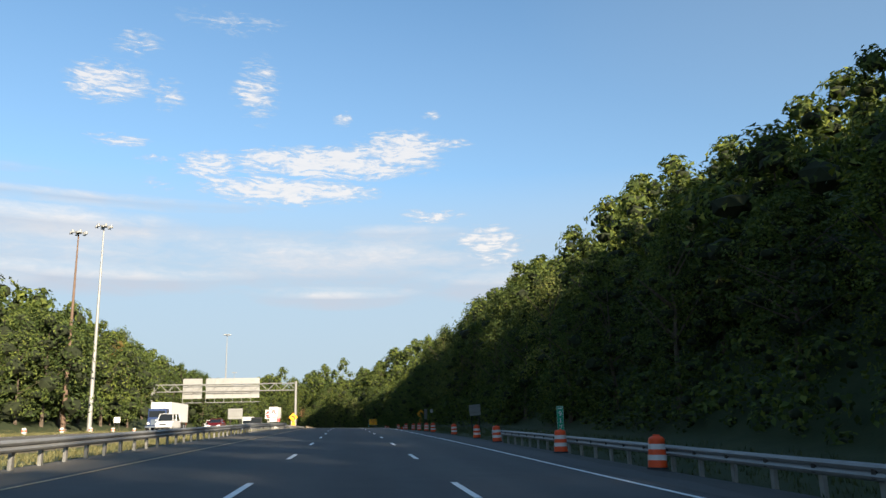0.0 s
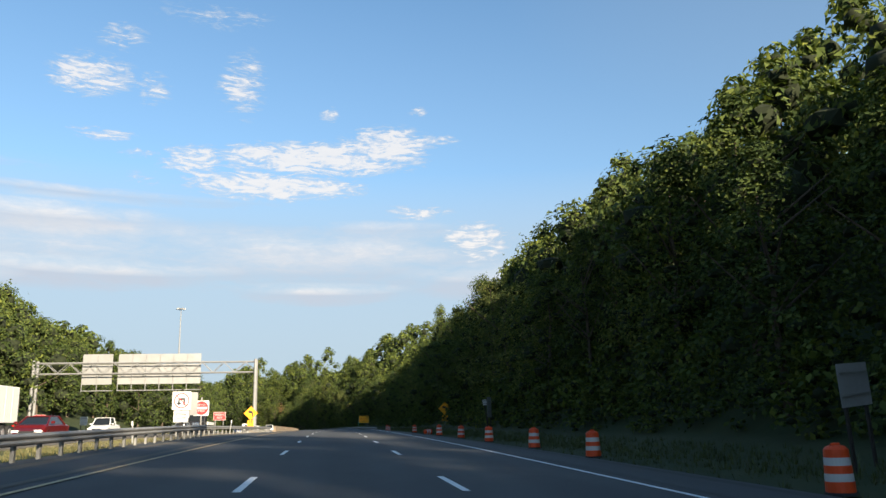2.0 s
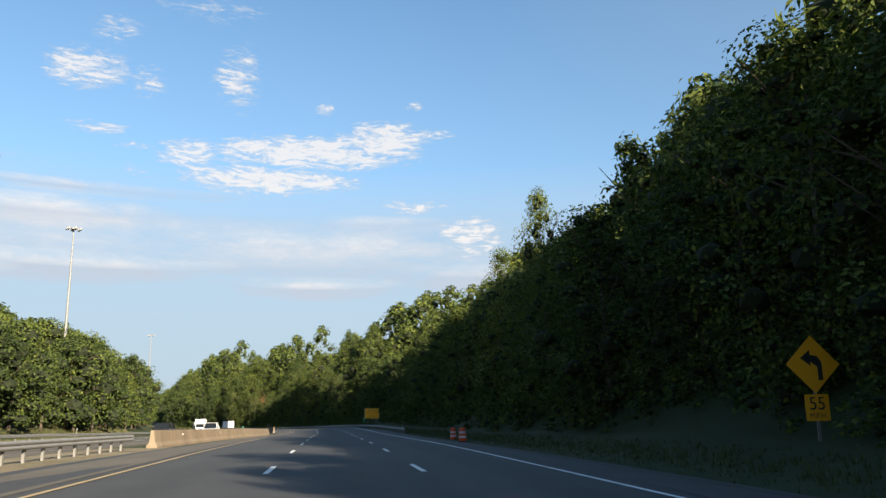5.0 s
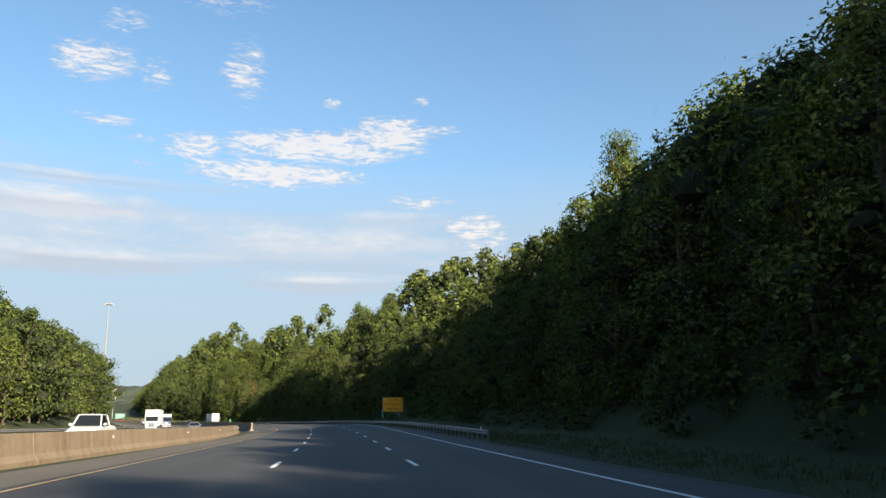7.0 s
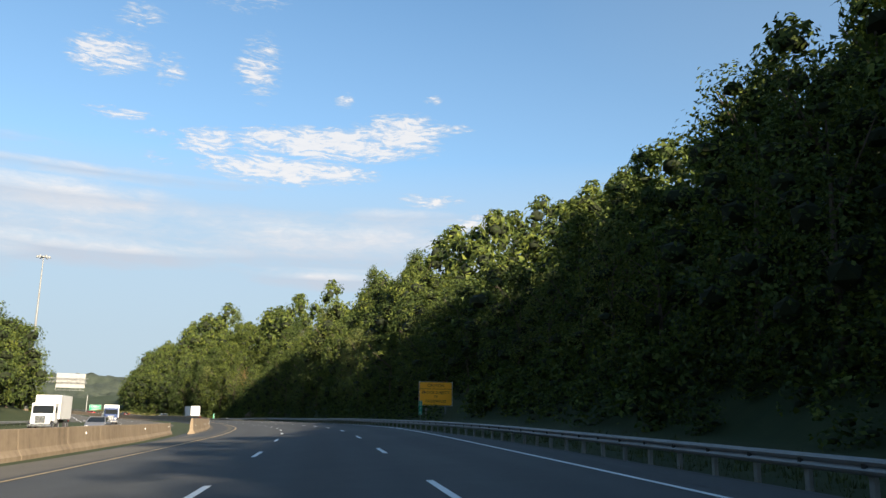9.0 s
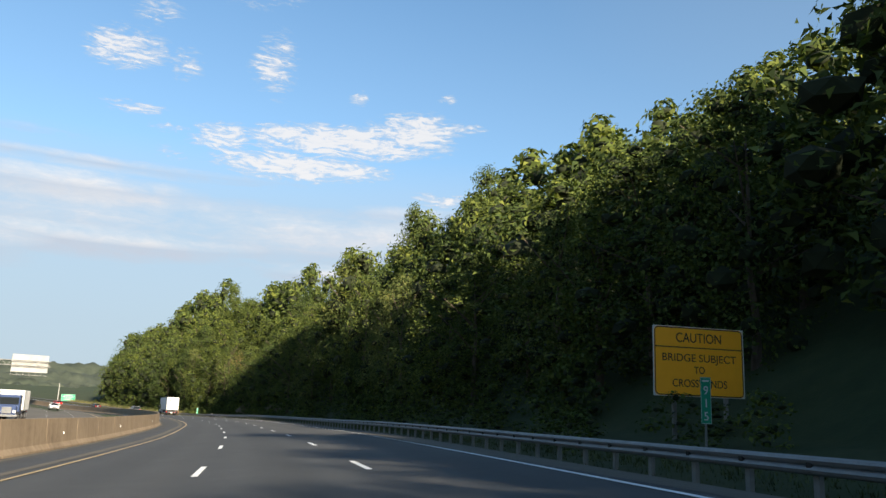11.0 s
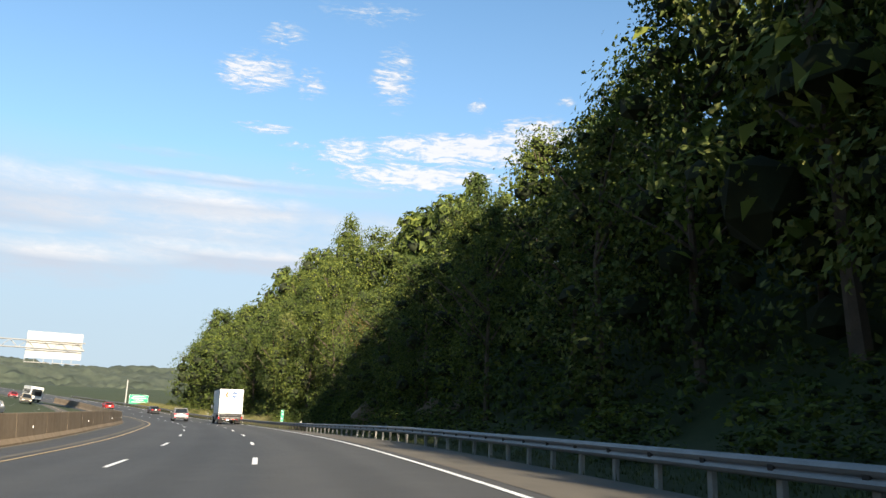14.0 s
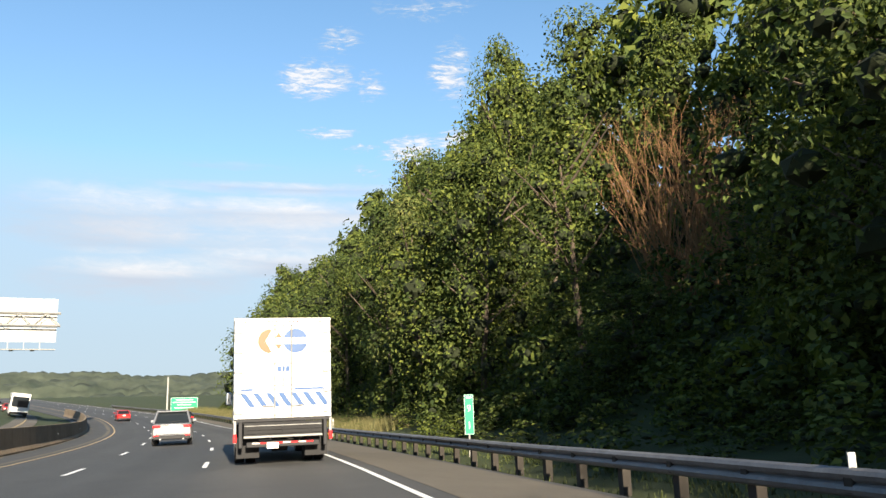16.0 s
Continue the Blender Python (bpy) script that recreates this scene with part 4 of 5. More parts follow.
def do_not_enter():
    d = empty("do_not_enter_sign", "white square sign with a red do-not-enter disc", "road sign", stand(143.3, -13.6, -.1))
    plate("panel", 1.5, 1.5, 1.9, SIGN_WHITE, d, 0, .012, .06)
    bm = disc(bmesh.new(), 0, 2.65, .68, -.006, -.002, 40)
    part("disc", bm, SIGN_RED, d)
    plate("bar", 1.12, .22, 2.54, SIGN_WHITE, d, -.012, .004, .01)
    words("lettering", "DO NOT", .17, pose(0, -.010, 2.96), SIGN_WHITE, d, .72)
    words("lettering", "ENTER", .17, pose(0, -.010, 2.34), SIGN_WHITE, d, .62)
    posts(d, (0,), 3.5, POST_STEEL, .06, .05)
    bm = rod(bmesh.new(), (0, .05, 3.5), (0, .05, 3.72), .09, .06, 12)
    part("lamp", bm, SIGN_BACK, d)


def wrong_way(s, lat, top):
    d = empty("wrong_way_sign", "red rectangular wrong-way sign with white lettering", "road sign", stand(s, lat, -.1), "wrong way signs")
    plate("panel", 1.4, .95, top - .95, SIGN_RED, d, 0, .012, .05)
    ring("border", 1.38, .93, top - .94, .03, SIGN_WHITE, d, -.004, .05)
    words("lettering", "WRONG", .24, pose(0, -.006, top - .3), SIGN_WHITE, d, 1.1)
    words("lettering", "WAY", .24, pose(0, -.006, top - .66), SIGN_WHITE, d, .68)
    posts(d, (-.45, .45), top - .1, POST_STEEL, .04, .05)


def no_u_turn():
    d = empty("no_u_turn_sign", "white no U-turn sign over a blank plate", "road sign", stand(114.9, -10.2, -.1))
    plate("panel", 1.2, 1.2, 1.85, SIGN_WHITE, d, 0, .012, .05)
    plate("lower_plate", .95, .75, 1.05, SIGN_WHITE, d, 0, .012, .03)
    for z in (1.3, 1.5, 1.62):
        plate("lettering", .7, .05, z, INK, d, -.004, .002, .004)
    bm = bmesh.new()
    n, a, b = 36, .5, .43
    for i in range(n):
        t0, t1 = 6.2832 * i / n, 6.2832 * (i + 1) / n
        bm.faces.new([bm.verts.new((r * math.cos(t), -.004, 2.45 + r * math.sin(t))) for r, t in ((a, t0), (a, t1), (b, t1), (b, t0))])
    rod(bm, (-.33, -.006, 2.78), (.33, -.006, 2.12), .03, .03, 6)
    part("prohibition_ring", bm, SIGN_RED, d)
    bm = bmesh.new()
    box(bm, .12, .22, -.010, -.006, 2.15, 2.55)
    box(bm, -.22, -.12, -.010, -.006, 2.3, 2.55)
    box(bm, -.22, .22, -.010, -.006, 2.5, 2.62)
    bm.faces.new([bm.verts.new(p) for p in ((-.34, -.008, 2.32), (0, -.008, 2.32), (-.17, -.008, 2.14))])
    part("arrow", bm, INK, d)
    posts(d, (0,), 3.2, WOOD_POST, .09, .10)
    plate("rear_panel", 1.5, 1.5, 1.5, SIGN_BACK, d, .22, .012, .04, .25)


do_not_enter()
wrong_way(158.1, -13.9, 2.55)
wrong_way(172.0, -38.8, 2.9)
no_u_turn()


def green_sign():
    g = empty("exit_sign", "green road sign with white lettering on two posts", "road sign", stand(638, 12.4, rise(638, 12.4) - 1.6))
    plate("panel", 5.0, 2.7, 1.6, SIGN_GREEN, g, 0, .03, .15)
    ring("border", 4.9, 2.6, 1.65, .06, SIGN_WHITE, g, -.005, .15)
    for z, w in ((3.75, 3.2), (3.3, 4.2), (2.85, 2.6), (2.3, 3.6)):
        plate("lettering", w, .16, z, SIGN_WHITE, g, -.008, .003, .02)
    posts(g, (-1.4, 1.4), 4.0, POST_STEEL, .1, .1, -2.0)


green_sign()


def gantry(s, lat0, lat1, top, panels, label, one_post=False):
    g = empty("sign_gantry", label, "sign gantry", stand(s, lat0, -.1), "sign gantries")
    w = lat1 - lat0
    for y in (-.5, .5):
        for z in (top, top - 1.45):
            part("chord", rod(bmesh.new(), (0, y, z), (w, y, z), .09, .09, 8), STEEL, g)
        n = int(w / 1.45)
        bm = bmesh.new()
        for i in range(n):
            a, b = w * i / n, w * (i + 1) / n
            rod(bm, (a, y, top if i % 2 else top - 1.45), (b, y, top - 1.45 if i % 2 else top), .045, .045, 6)
        part("lattice", bm, STEEL, g)
    for x in ((0,) if one_post else (0, w)):
        for y in (-.75, .75):
            part("column", rod(bmesh.new(), (x, y, -1.5), (x, y, top + .35), .22, .19, 14), STEEL, g)
        for z in (1.5, 4.0, top - 1.6):
            part("brace", rod(bmesh.new(), (x, -.75, z), (x, .75, z + 1.2), .06, .06, 6), STEEL, g)
        bm = box(bmesh.new(), x - .6, x + .6, -1.3, 1.3, -1.5, .35, .05)
        part("footing", bm, CONCRETE, g)
    for x0, x1, zb, zt in panels:
        count = max(2, int((x1 - x0) / 1.6))
        for i in range(count):
            a, b = x0 + (x1 - x0) * i / count, x0 + (x1 - x0) * (i + 1) / count
            for j in range(3):
                z0, z1 = zb + (zt - zb) * j / 3, zb + (zt - zb) * (j + 1) / 3
                part("sign_panel", box(bmesh.new(), a + .01, b - .01, .66, .70, z0 + .03, z1 - .03, .004), SIGN_BACK, g)
            part("hanger", box(bmesh.new(), a - .04, a + .04, .55, .66, zb - .9, zt - .2), STEEL, g)
        part("walkway", box(bmesh.new(), x0, x1, .70, 1.5, zb - .85, zb - .75), STEEL, g)
        part("light_rail", rod(bmesh.new(), (x0, .6, zb - .82), (x1, .6, zb - .82), .06, .06, 6), STEEL, g)
        for i in range(max(2, int((x1 - x0) / 2.2))):
            q = x0 + .8 + i * 2.2
            part("lamp", box(bmesh.new(), q - .22, q + .22, 1.5, 1.8, zb - .95, zb - .75, .03), POST_STEEL, g)
    return g


gantry(174, -40.6, -11.4, 9.75, ((5.9, 9.8, 6.85, 11.05), (10.6, 21.6, 6.85, 11.05)), "steel truss gantry carrying sign panels seen from behind")
gantry(583, -40.0, -11.0, 11.2, ((18.8, 28.6, 7.9, 13.0),), "distant steel truss gantry with sunlit sign backs", True)


def light_mast(s, lat, h, mat, label):
    p = empty("light_mast", label, "light mast", stand(s, lat, rise(s, lat)), "high light masts")
    bm = bmesh.new()
    for i in range(5):
        rod(bm, (0, 0, -1 + (h + 1) * i / 5), (0, 0, -1 + (h + 1) * (i + 1) / 5), .34 - .05 * i, .34 - .05 * (i + 1), 14)
    part("pole", bm, mat, p)
    part("head_ring", rod(bmesh.new(), (0, 0, h - .15), (0, 0, h + .1), .45, .45, 16), STEEL, p)
    for i in range(6):
        a = 6.2832 * i / 6
        bm = rod(bmesh.new(), (math.cos(a) * .4, math.sin(a) * .4, h), (math.cos(a) * .9, math.sin(a) * .9, h + .05), .05, .05, 6)
        c, d = math.cos(a) * 1.05, math.sin(a) * 1.05
        rod(bm, (c, d, h - .25), (c, d, h + .18), .26, .14, 10)
        part("floodlight", bm, SIGN_BACK, p)
    part("base", rod(bmesh.new(), (0, 0, -.5), (0, 0, .35), .6, .5, 16), CONCRETE, p)


light_mast(120, -39.5, 28.6, RUST, "tall rust-brown high-mast light beside the oncoming lanes")
light_mast(122, -36.6, 30.4, SIGN_BACK, "tall pale steel high-mast light beside the oncoming lanes")
light_mast(283, -42.0, 30.6, STEEL, "tall grey high-mast light behind the trees")
light_mast(431, -39.0, 29.6, STEEL, "tall grey high-mast light beyond the trees")
bm = rod(bmesh.new(), (0, 0, -2), (0, 0, 8.0), .22, .16, 12)
pole = empty("utility_pole", "pale bare pole beside the green sign", "pole", stand(641, 9.9, -1.2))
part("shaft", bm, SIGN_BACK, pole)
part("cap", rod(bmesh.new(), (0, 0, 8.0), (0, 0, 8.12), .2, .12, 12), STEEL, pole)


# ---- drums ----
def drum_thing():
    d = empty("traffic_drum", "orange and white striped plastic traffic drum on the shoulder", "traffic drum", Matrix.Translation((0, 0, -150)), "traffic drums")
    z, bands = .06, (("shell", DRUM_ORANGE), ("stripe", DRUM_WHITE), ("shell", DRUM_ORANGE), ("stripe", DRUM_WHITE), ("shell", DRUM_ORANGE))
    r = .275
    for i, (n, mat) in enumerate(bands):
        h = .20 if i == 0 else .15
        bm = rod(bmesh.new(), (0, 0, z), (0, 0, z + h), r, r - .006, 20)
        part(n, bm, mat, d, smooth=False)
        z, r = z + h, r - .010
    bm = rod(bmesh.new(), (0, 0, z), (0, 0, z + .05), r, r - .05, 20)
    rod(bm, (0, 0, z + .05), (0, 0, z + .07), r - .06, r - .09, 20)
    part("lid", bm, DRUM_ORANGE, d)
    part("handle", box(bmesh.new(), -.10, .10, -.02, .02, z + .06, z + .12, .012), DRUM_ORANGE, d)
    part("base", rod(bmesh.new(), (0, 0, 0), (0, 0, .06), .315, .295, 20), RUBBER, d)
    return d


DRUM = drum_thing()
for s, lat in ((24.4, 8.6), (34.4, 8.4), (49.4, 8.55), (61.2, 9.3), (74.2, 9.4), (87.7, 9.0), (97.0, 9.2), (109.2, 9.4), (121.8, 9.6), (132.2, 9.2), (158.0, 9.3), (203.5, 8.9), (215.5, 10.1)):
    copy_thing(DRUM, stand(s, lat, .02, rng.uniform(0, 360)) @ pose(0, 0, 0, rng.uniform(-2, 2), rng.uniform(-2, 2)))
fallen = copy_thing(DRUM, stand(145.4, 9.9, .28) @ pose(0, 0, 0, 0, 0, 214) @ pose(0, 0, 0, 0, 88))
tagged(fallen, "orange and white traffic drum lying knocked over on the shoulder")

for c in [*DRUM.children_recursive, DRUM]:
    bpy.data.objects.remove(c)

WHITE_DRUM = empty("marker_drum", "small white reflector drum beside the oncoming lanes", "marker drum", Matrix.Translation((0, 0, -150)), "white marker drums")
part("body", rod(bmesh.new(), (0, 0, 0), (0, 0, .75), .28, .24, 16), DRUM_WHITE, WHITE_DRUM)
part("band", rod(bmesh.new(), (0, 0, .35), (0, 0, .5), .275, .268, 16), DRUM_ORANGE, WHITE_DRUM)
for s in (98, 110, 121.5, 132, 144, 157, 168, 181):
    copy_thing(WHITE_DRUM, stand(s, -36.2, 0))
for c in [*WHITE_DRUM.children_recursive, WHITE_DRUM]:
    bpy.data.objects.remove(c)

# ---- rocks and dead brush ----
for s, lat, r, seed in ((487.5, 15.9, 1.9, 1), (468.5, 16.4, 1.1, 3), (464.5, 16.6, .95, 4)):
    g = random.Random(seed)
    bm = bmesh.new()
    bmesh.ops.create_icosphere(bm, subdivisions=4, radius=1.0)
    cuts = []
    for k in range(16):
        n = Vector((g.uniform(-1, 1), g.uniform(-1, 1), g.uniform(-.5, 1))).normalized()
        cuts.append((n, g.uniform(.58, .9)))
    for v in bm.verts:
        p = v.co.copy()
        for n, d in cuts:
            p -= n * max(0.0, p.dot(n) - d)
        v.co = p * (1 + .16 * noise.noise(p * 2.6 + Vector((seed * 5, 0, 0))) + .07 * noise.noise(p * 7) + .025 * noise.noise(p * 17))
        v.co.x *= 1.25
        v.co.z *= .85
    me = bpy.data.meshes.new("rock_outcrop")
    bm.to_mesh(me)
    bm.free()
    me.materials.append(ROCK)
    ob = tagged(new("rock_outcrop", me), "weathered brown rock outcrop at the foot of the slope", "rock", "rock outcrops")
    ob.matrix_world = stand(s, lat, rise(s, lat) + r * .45, seed * 50, r)


def dead_brush(s, lat, size, seed):
    g = random.Random(seed)
    b = empty("dead_brush", "bare reddish-brown dead brush on the slope", "dead shrub", stand(s, lat, rise(s, lat)))
    bm = bmesh.new()
    for k in range(26):
        a, lean = g.uniform(0, 6.283), g.uniform(.05, .6)
        p, d = Vector((g.uniform(-1, 1), g.uniform(-1, 1), 0)), Vector((math.cos(a) * lean, math.sin(a) * lean, 1)).normalized()
        r = .05
        for q in range(5):
            n = p + d * size * g.uniform(.16, .26)
            rod(bm, p, n, r, r * .7, 4)
            for _ in range(4):
                e = (d + Vector((g.uniform(-.8, .8), g.uniform(-.8, .8), g.uniform(-.1, .7)))).normalized()
                rod(bm, n, n + e * size * g.uniform(.08, .2), r * .45, r * .15, 3)
            p, r = n, r * .75
            d = (d + Vector((g.uniform(-.3, .3), g.uniform(-.3, .3), .1))).normalized()
    tagged(part("brushwood", bm, DEAD_TWIG, b), kind="stuff")


dead_brush(512.5, 22.6, 8.0, 5)
dead_brush(516.0, 24.0, 8.5, 8)
dead_brush(510.5, 23.6, 7.0, 11)


# ---- thin marker posts ----
def delineator(s, lat, h, lean):
    d = empty("delineator_post", "thin pale leaning delineator post with a reflector", "marker post", stand(s, lat, rise(s, lat)) @ pose(0, 0, 0, 0, lean), "delineator posts")
    part("post", box(bmesh.new(), -.035, .035, -.012, .012, -.2, h, .006), SIGN_BACK, d)
    part("reflector", box(bmesh.new(), -.04, .04, -.02, -.014, h - .22, h - .03, .004), SIGN_WHITE, d)


for s, lat, h, lean in ((130.3, -9.0, 1.25, 7), (98.0, -9.2, 1.1, -3), (262.0, -34.0, 1.5, 5), (536.0, 10.2, 1.3, 0), (566.0, 10.2, 1.3, 2)):
    delineator(s, lat, h, lean)


# ---- vehicles: local frame with y ahead, origin on the ground under the rear end ----
def wheel(parent, x, y, r=.34, w=.24, mat=RIM):
    side = 1 if x > 0 else -1
    bm = rod(bmesh.new(), (x - w / 2, y, r), (x + w / 2, y, r), r, r, 24)
    bmesh.ops.bevel(bm, geom=[e for e in bm.edges if abs((e.verts[0].co - e.verts[1].co).x) < 1e-4], offset=.03, segments=2, affect="EDGES", profile=.5)
    tyre = part("wheel", bm, RUBBER, parent)
    bm = rod(bmesh.new(), (x + side * (w / 2 - .05), y, r), (x + side * (w / 2 + .012), y, r), r * .62, r * .55, 18)
    for i in range(5):
        a = 6.2832 * i / 5
        box(bm, x + side * (w / 2 + .01) - .015, x + side * (w / 2 + .01) + .015, y + math.cos(a) * r * .3 - .03, y + math.cos(a) * r * .3 + .03, r + math.sin(a) * r * .3 - .03, r + math.sin(a) * r * .3 + .03, .01)
    part("rim", bm, mat, tyre)


def loft(bm, sections):
    """Closed rings of (x, y, z) joined one after another, both ends capped."""
    rows = [[bm.verts.new(p) for p in r] for r in sections]
    n = len(rows[0])
    for a, b in zip(rows, rows[1:]):
        for i in range(n):
            bm.faces.new((a[i], a[(i + 1) % n], b[(i + 1) % n], b[i]))
    bm.faces.new(rows[0][::-1])
    bm.faces.new(rows[-1])
    bmesh.ops.recalc_face_normals(bm, faces=bm.faces)
    return bm


def body_shell(profile, half, tuck=.10):
    """A car body from a side outline of (y, low z, high z), half as wide at each, with rounded shoulders."""
    secs = []
    for y, lo, hi, k in profile:
        h = half * k
        mid = lo + (hi - lo) * .45
        secs.append([(-h + tuck, y, lo), (-h, y, lo + .12), (-h, y, mid), (-h + .03, y, hi - .10), (-h + .14, y, hi), (h - .14, y, hi), (h - .03, y, hi - .10), (h, y, mid), (h, y, lo + .12), (h - tuck, y, lo)])
    return loft(bmesh.new(), secs)


def car(name, label, category, m, paint, length, half, belt, top, cabin, low=.28, r=.34, rails=False, bars=False, open_bed=0.0):
    """cabin: y of the glasshouse's rear foot, rear top, front top, front foot."""
    c = empty(name, label, category, m, "traffic")
    a, b, d, e = cabin
    prof = [(0, low + .16, belt - .12, .90), (.10, low, belt - .03, .97), (.6, low, belt, 1.0), (length * .5, low, belt, 1.0),
            (e - .05, low, belt - .01, 1.0), (e + .35, low, belt - .05, .99), (length - .35, low, belt - .2, .95), (length - .05, low + .12, belt - .34, .86), (length, low + .2, belt - .42, .80)]
    prof = sorted(prof)
    part("body", body_shell(prof, half), paint, c, smooth=False)
    g = half - .10
    t = half - .28
    secs = [[(-g, a, belt - .03), (g, a, belt - .03), (t + .02, b, top - .06), (-t - .02, b, top - .06)]]
    bm = bmesh.new()
    lowr = [(-g, a), (g, a), (g, e), (-g, e)]
    topr = [(-t, b), (t, b), (t, d), (-t, d)]
    vl = [bm.verts.new((x, y, belt - .03)) for x, y in lowr]
    vt = [bm.verts.new((x, y, top - .05)) for x, y in topr]
    for i in range(4):
        bm.faces.new((vl[i], vl[(i + 1) % 4], vt[(i + 1) % 4], vt[i]))
    bm.faces.new(vt)
    bmesh.ops.recalc_face_normals(bm, faces=bm.faces)
    part("glasshouse", bm, GLASS_DARK, c)
    bm = bmesh.new()
    box(bm, -t - .03, t + .03, b - .05, d + .05, top - .06, top, .025, 2)
    part("roof", bm, paint, c)
    for i, (p, q) in enumerate(zip(lowr, topr)):
        part("pillar", rod(bmesh.new(), (p[0] * 1.005, p[1], belt - .04), (q[0] * 1.02, q[1], top - .03), .055, .045, 6), paint, c)
    if d - b > 1.4:
        mid = (b + d) / 2
        for x in (-1, 1):
            part("pillar", rod(bmesh.new(), (x * g * 1.005, (a + e) / 2, belt - .04), (x * t * 1.03, mid, top - .03), .05, .045, 6), paint, c)
    for x in (-1, 1):
        part("tail_lamp", box(bmesh.new(), x * (half - .25) - .19, x * (half - .25) + .19, -.02, .16, belt - .24, belt - .11, .03, 2), TAIL_RED, c, "red tail lamp")
        part("headlamp", box(bmesh.new(), x * (half - .30) - .2, x * (half - .30) + .2, length - .22, length + .01, belt - .46, belt - .32, .03), LAMP_CLEAR, c, "clear headlamp")
        part("door_mirror", box(bmesh.new(), x * (half + .10) - .1, x * (half + .10) + .1, e - .35, e - .22, belt + .02, belt + .17, .03), paint, c)
    part("number_plate", box(bmesh.new(), -.16, .16, -.035, -.005, belt - .26, belt - .11, .005), PLATE, c, "pale number plate with illegible marks")
    part("rear_bumper", box(bmesh.new(), -half * .9, half * .9, -.06, .12, low + .02, low + .22, .03), BLACK_PART, c)
    part("front_bumper", box(bmesh.new(), -half * .85, half * .85, length - .12, length + .05, low + .02, low + .2, .03), BLACK_PART, c)
    part("grille", box(bmesh.new(), -.42, .42, length - .02, length + .03, belt - .52, belt - .36, .01), BLACK_PART, c)
    for x in (-half + .12, half - .12):
        for y in (length * .19, length * .80):
            wheel(c, x, y, r, .23)
    if rails:
        for x in (-1, 1):
            part("roof_rail", rod(bmesh.new(), (x * t, b + .1, top + .03), (x * t, d - .1, top + .03), .025, .025, 8), CHROME, c)
    return c


def paint(name, colour, rough=.28, metal=.5):
    return plain(name, colour, rough, metal, .06, .8)


SILVER, RED_PAINT, BLACK_PAINT, WHITE_CAR, NAVY = (paint("silver grey paint", (.20, .205, .22)), paint("red paint", (.32, .02, .02), .3, .2), paint("black paint", (.02, .02, .023), .3, .3),
                                                  paint("white paint", (.52, .52, .51), .35, 0), paint("dark blue paint", (.03, .05, .12), .3, .3))


def silver_suv(m):
    c = car("suv", "silver grey sport utility vehicle with red tail lamps", "car", m, SILVER, 4.85, .98, 1.12, 1.72, (.12, .45, 2.7, 3.55), .30, .37, rails=True)
    part("tailgate_trim", box(bmesh.new(), -.55, .55, -.03, .0, 1.00, 1.05, .008), CHROME, c)
    part("bumper_trim", box(bmesh.new(), -.78, .78, -.085, -.06, .56, .60, .008), CHROME, c, "bright bumper strip")
    part("rear_spoiler", box(bmesh.new(), -.66, .66, .28, .55, 1.66, 1.71, .015), SILVER, c)
    part("wiper", rod(bmesh.new(), (-.05, .13, 1.17), (.40, .15, 1.20), .012, .01, 6), BLACK_PART, c)
    for x in (-.55, .55):
        part("exhaust", rod(bmesh.new(), (x, -.07, .33), (x, .1, .33), .04, .04, 10), CHROME, c)
        part("reflector", box(bmesh.new(), x * 1.35 - .12, x * 1.35 + .12, -.085, -.06, .48, .53, .006), TAIL_RED, c)
    return c


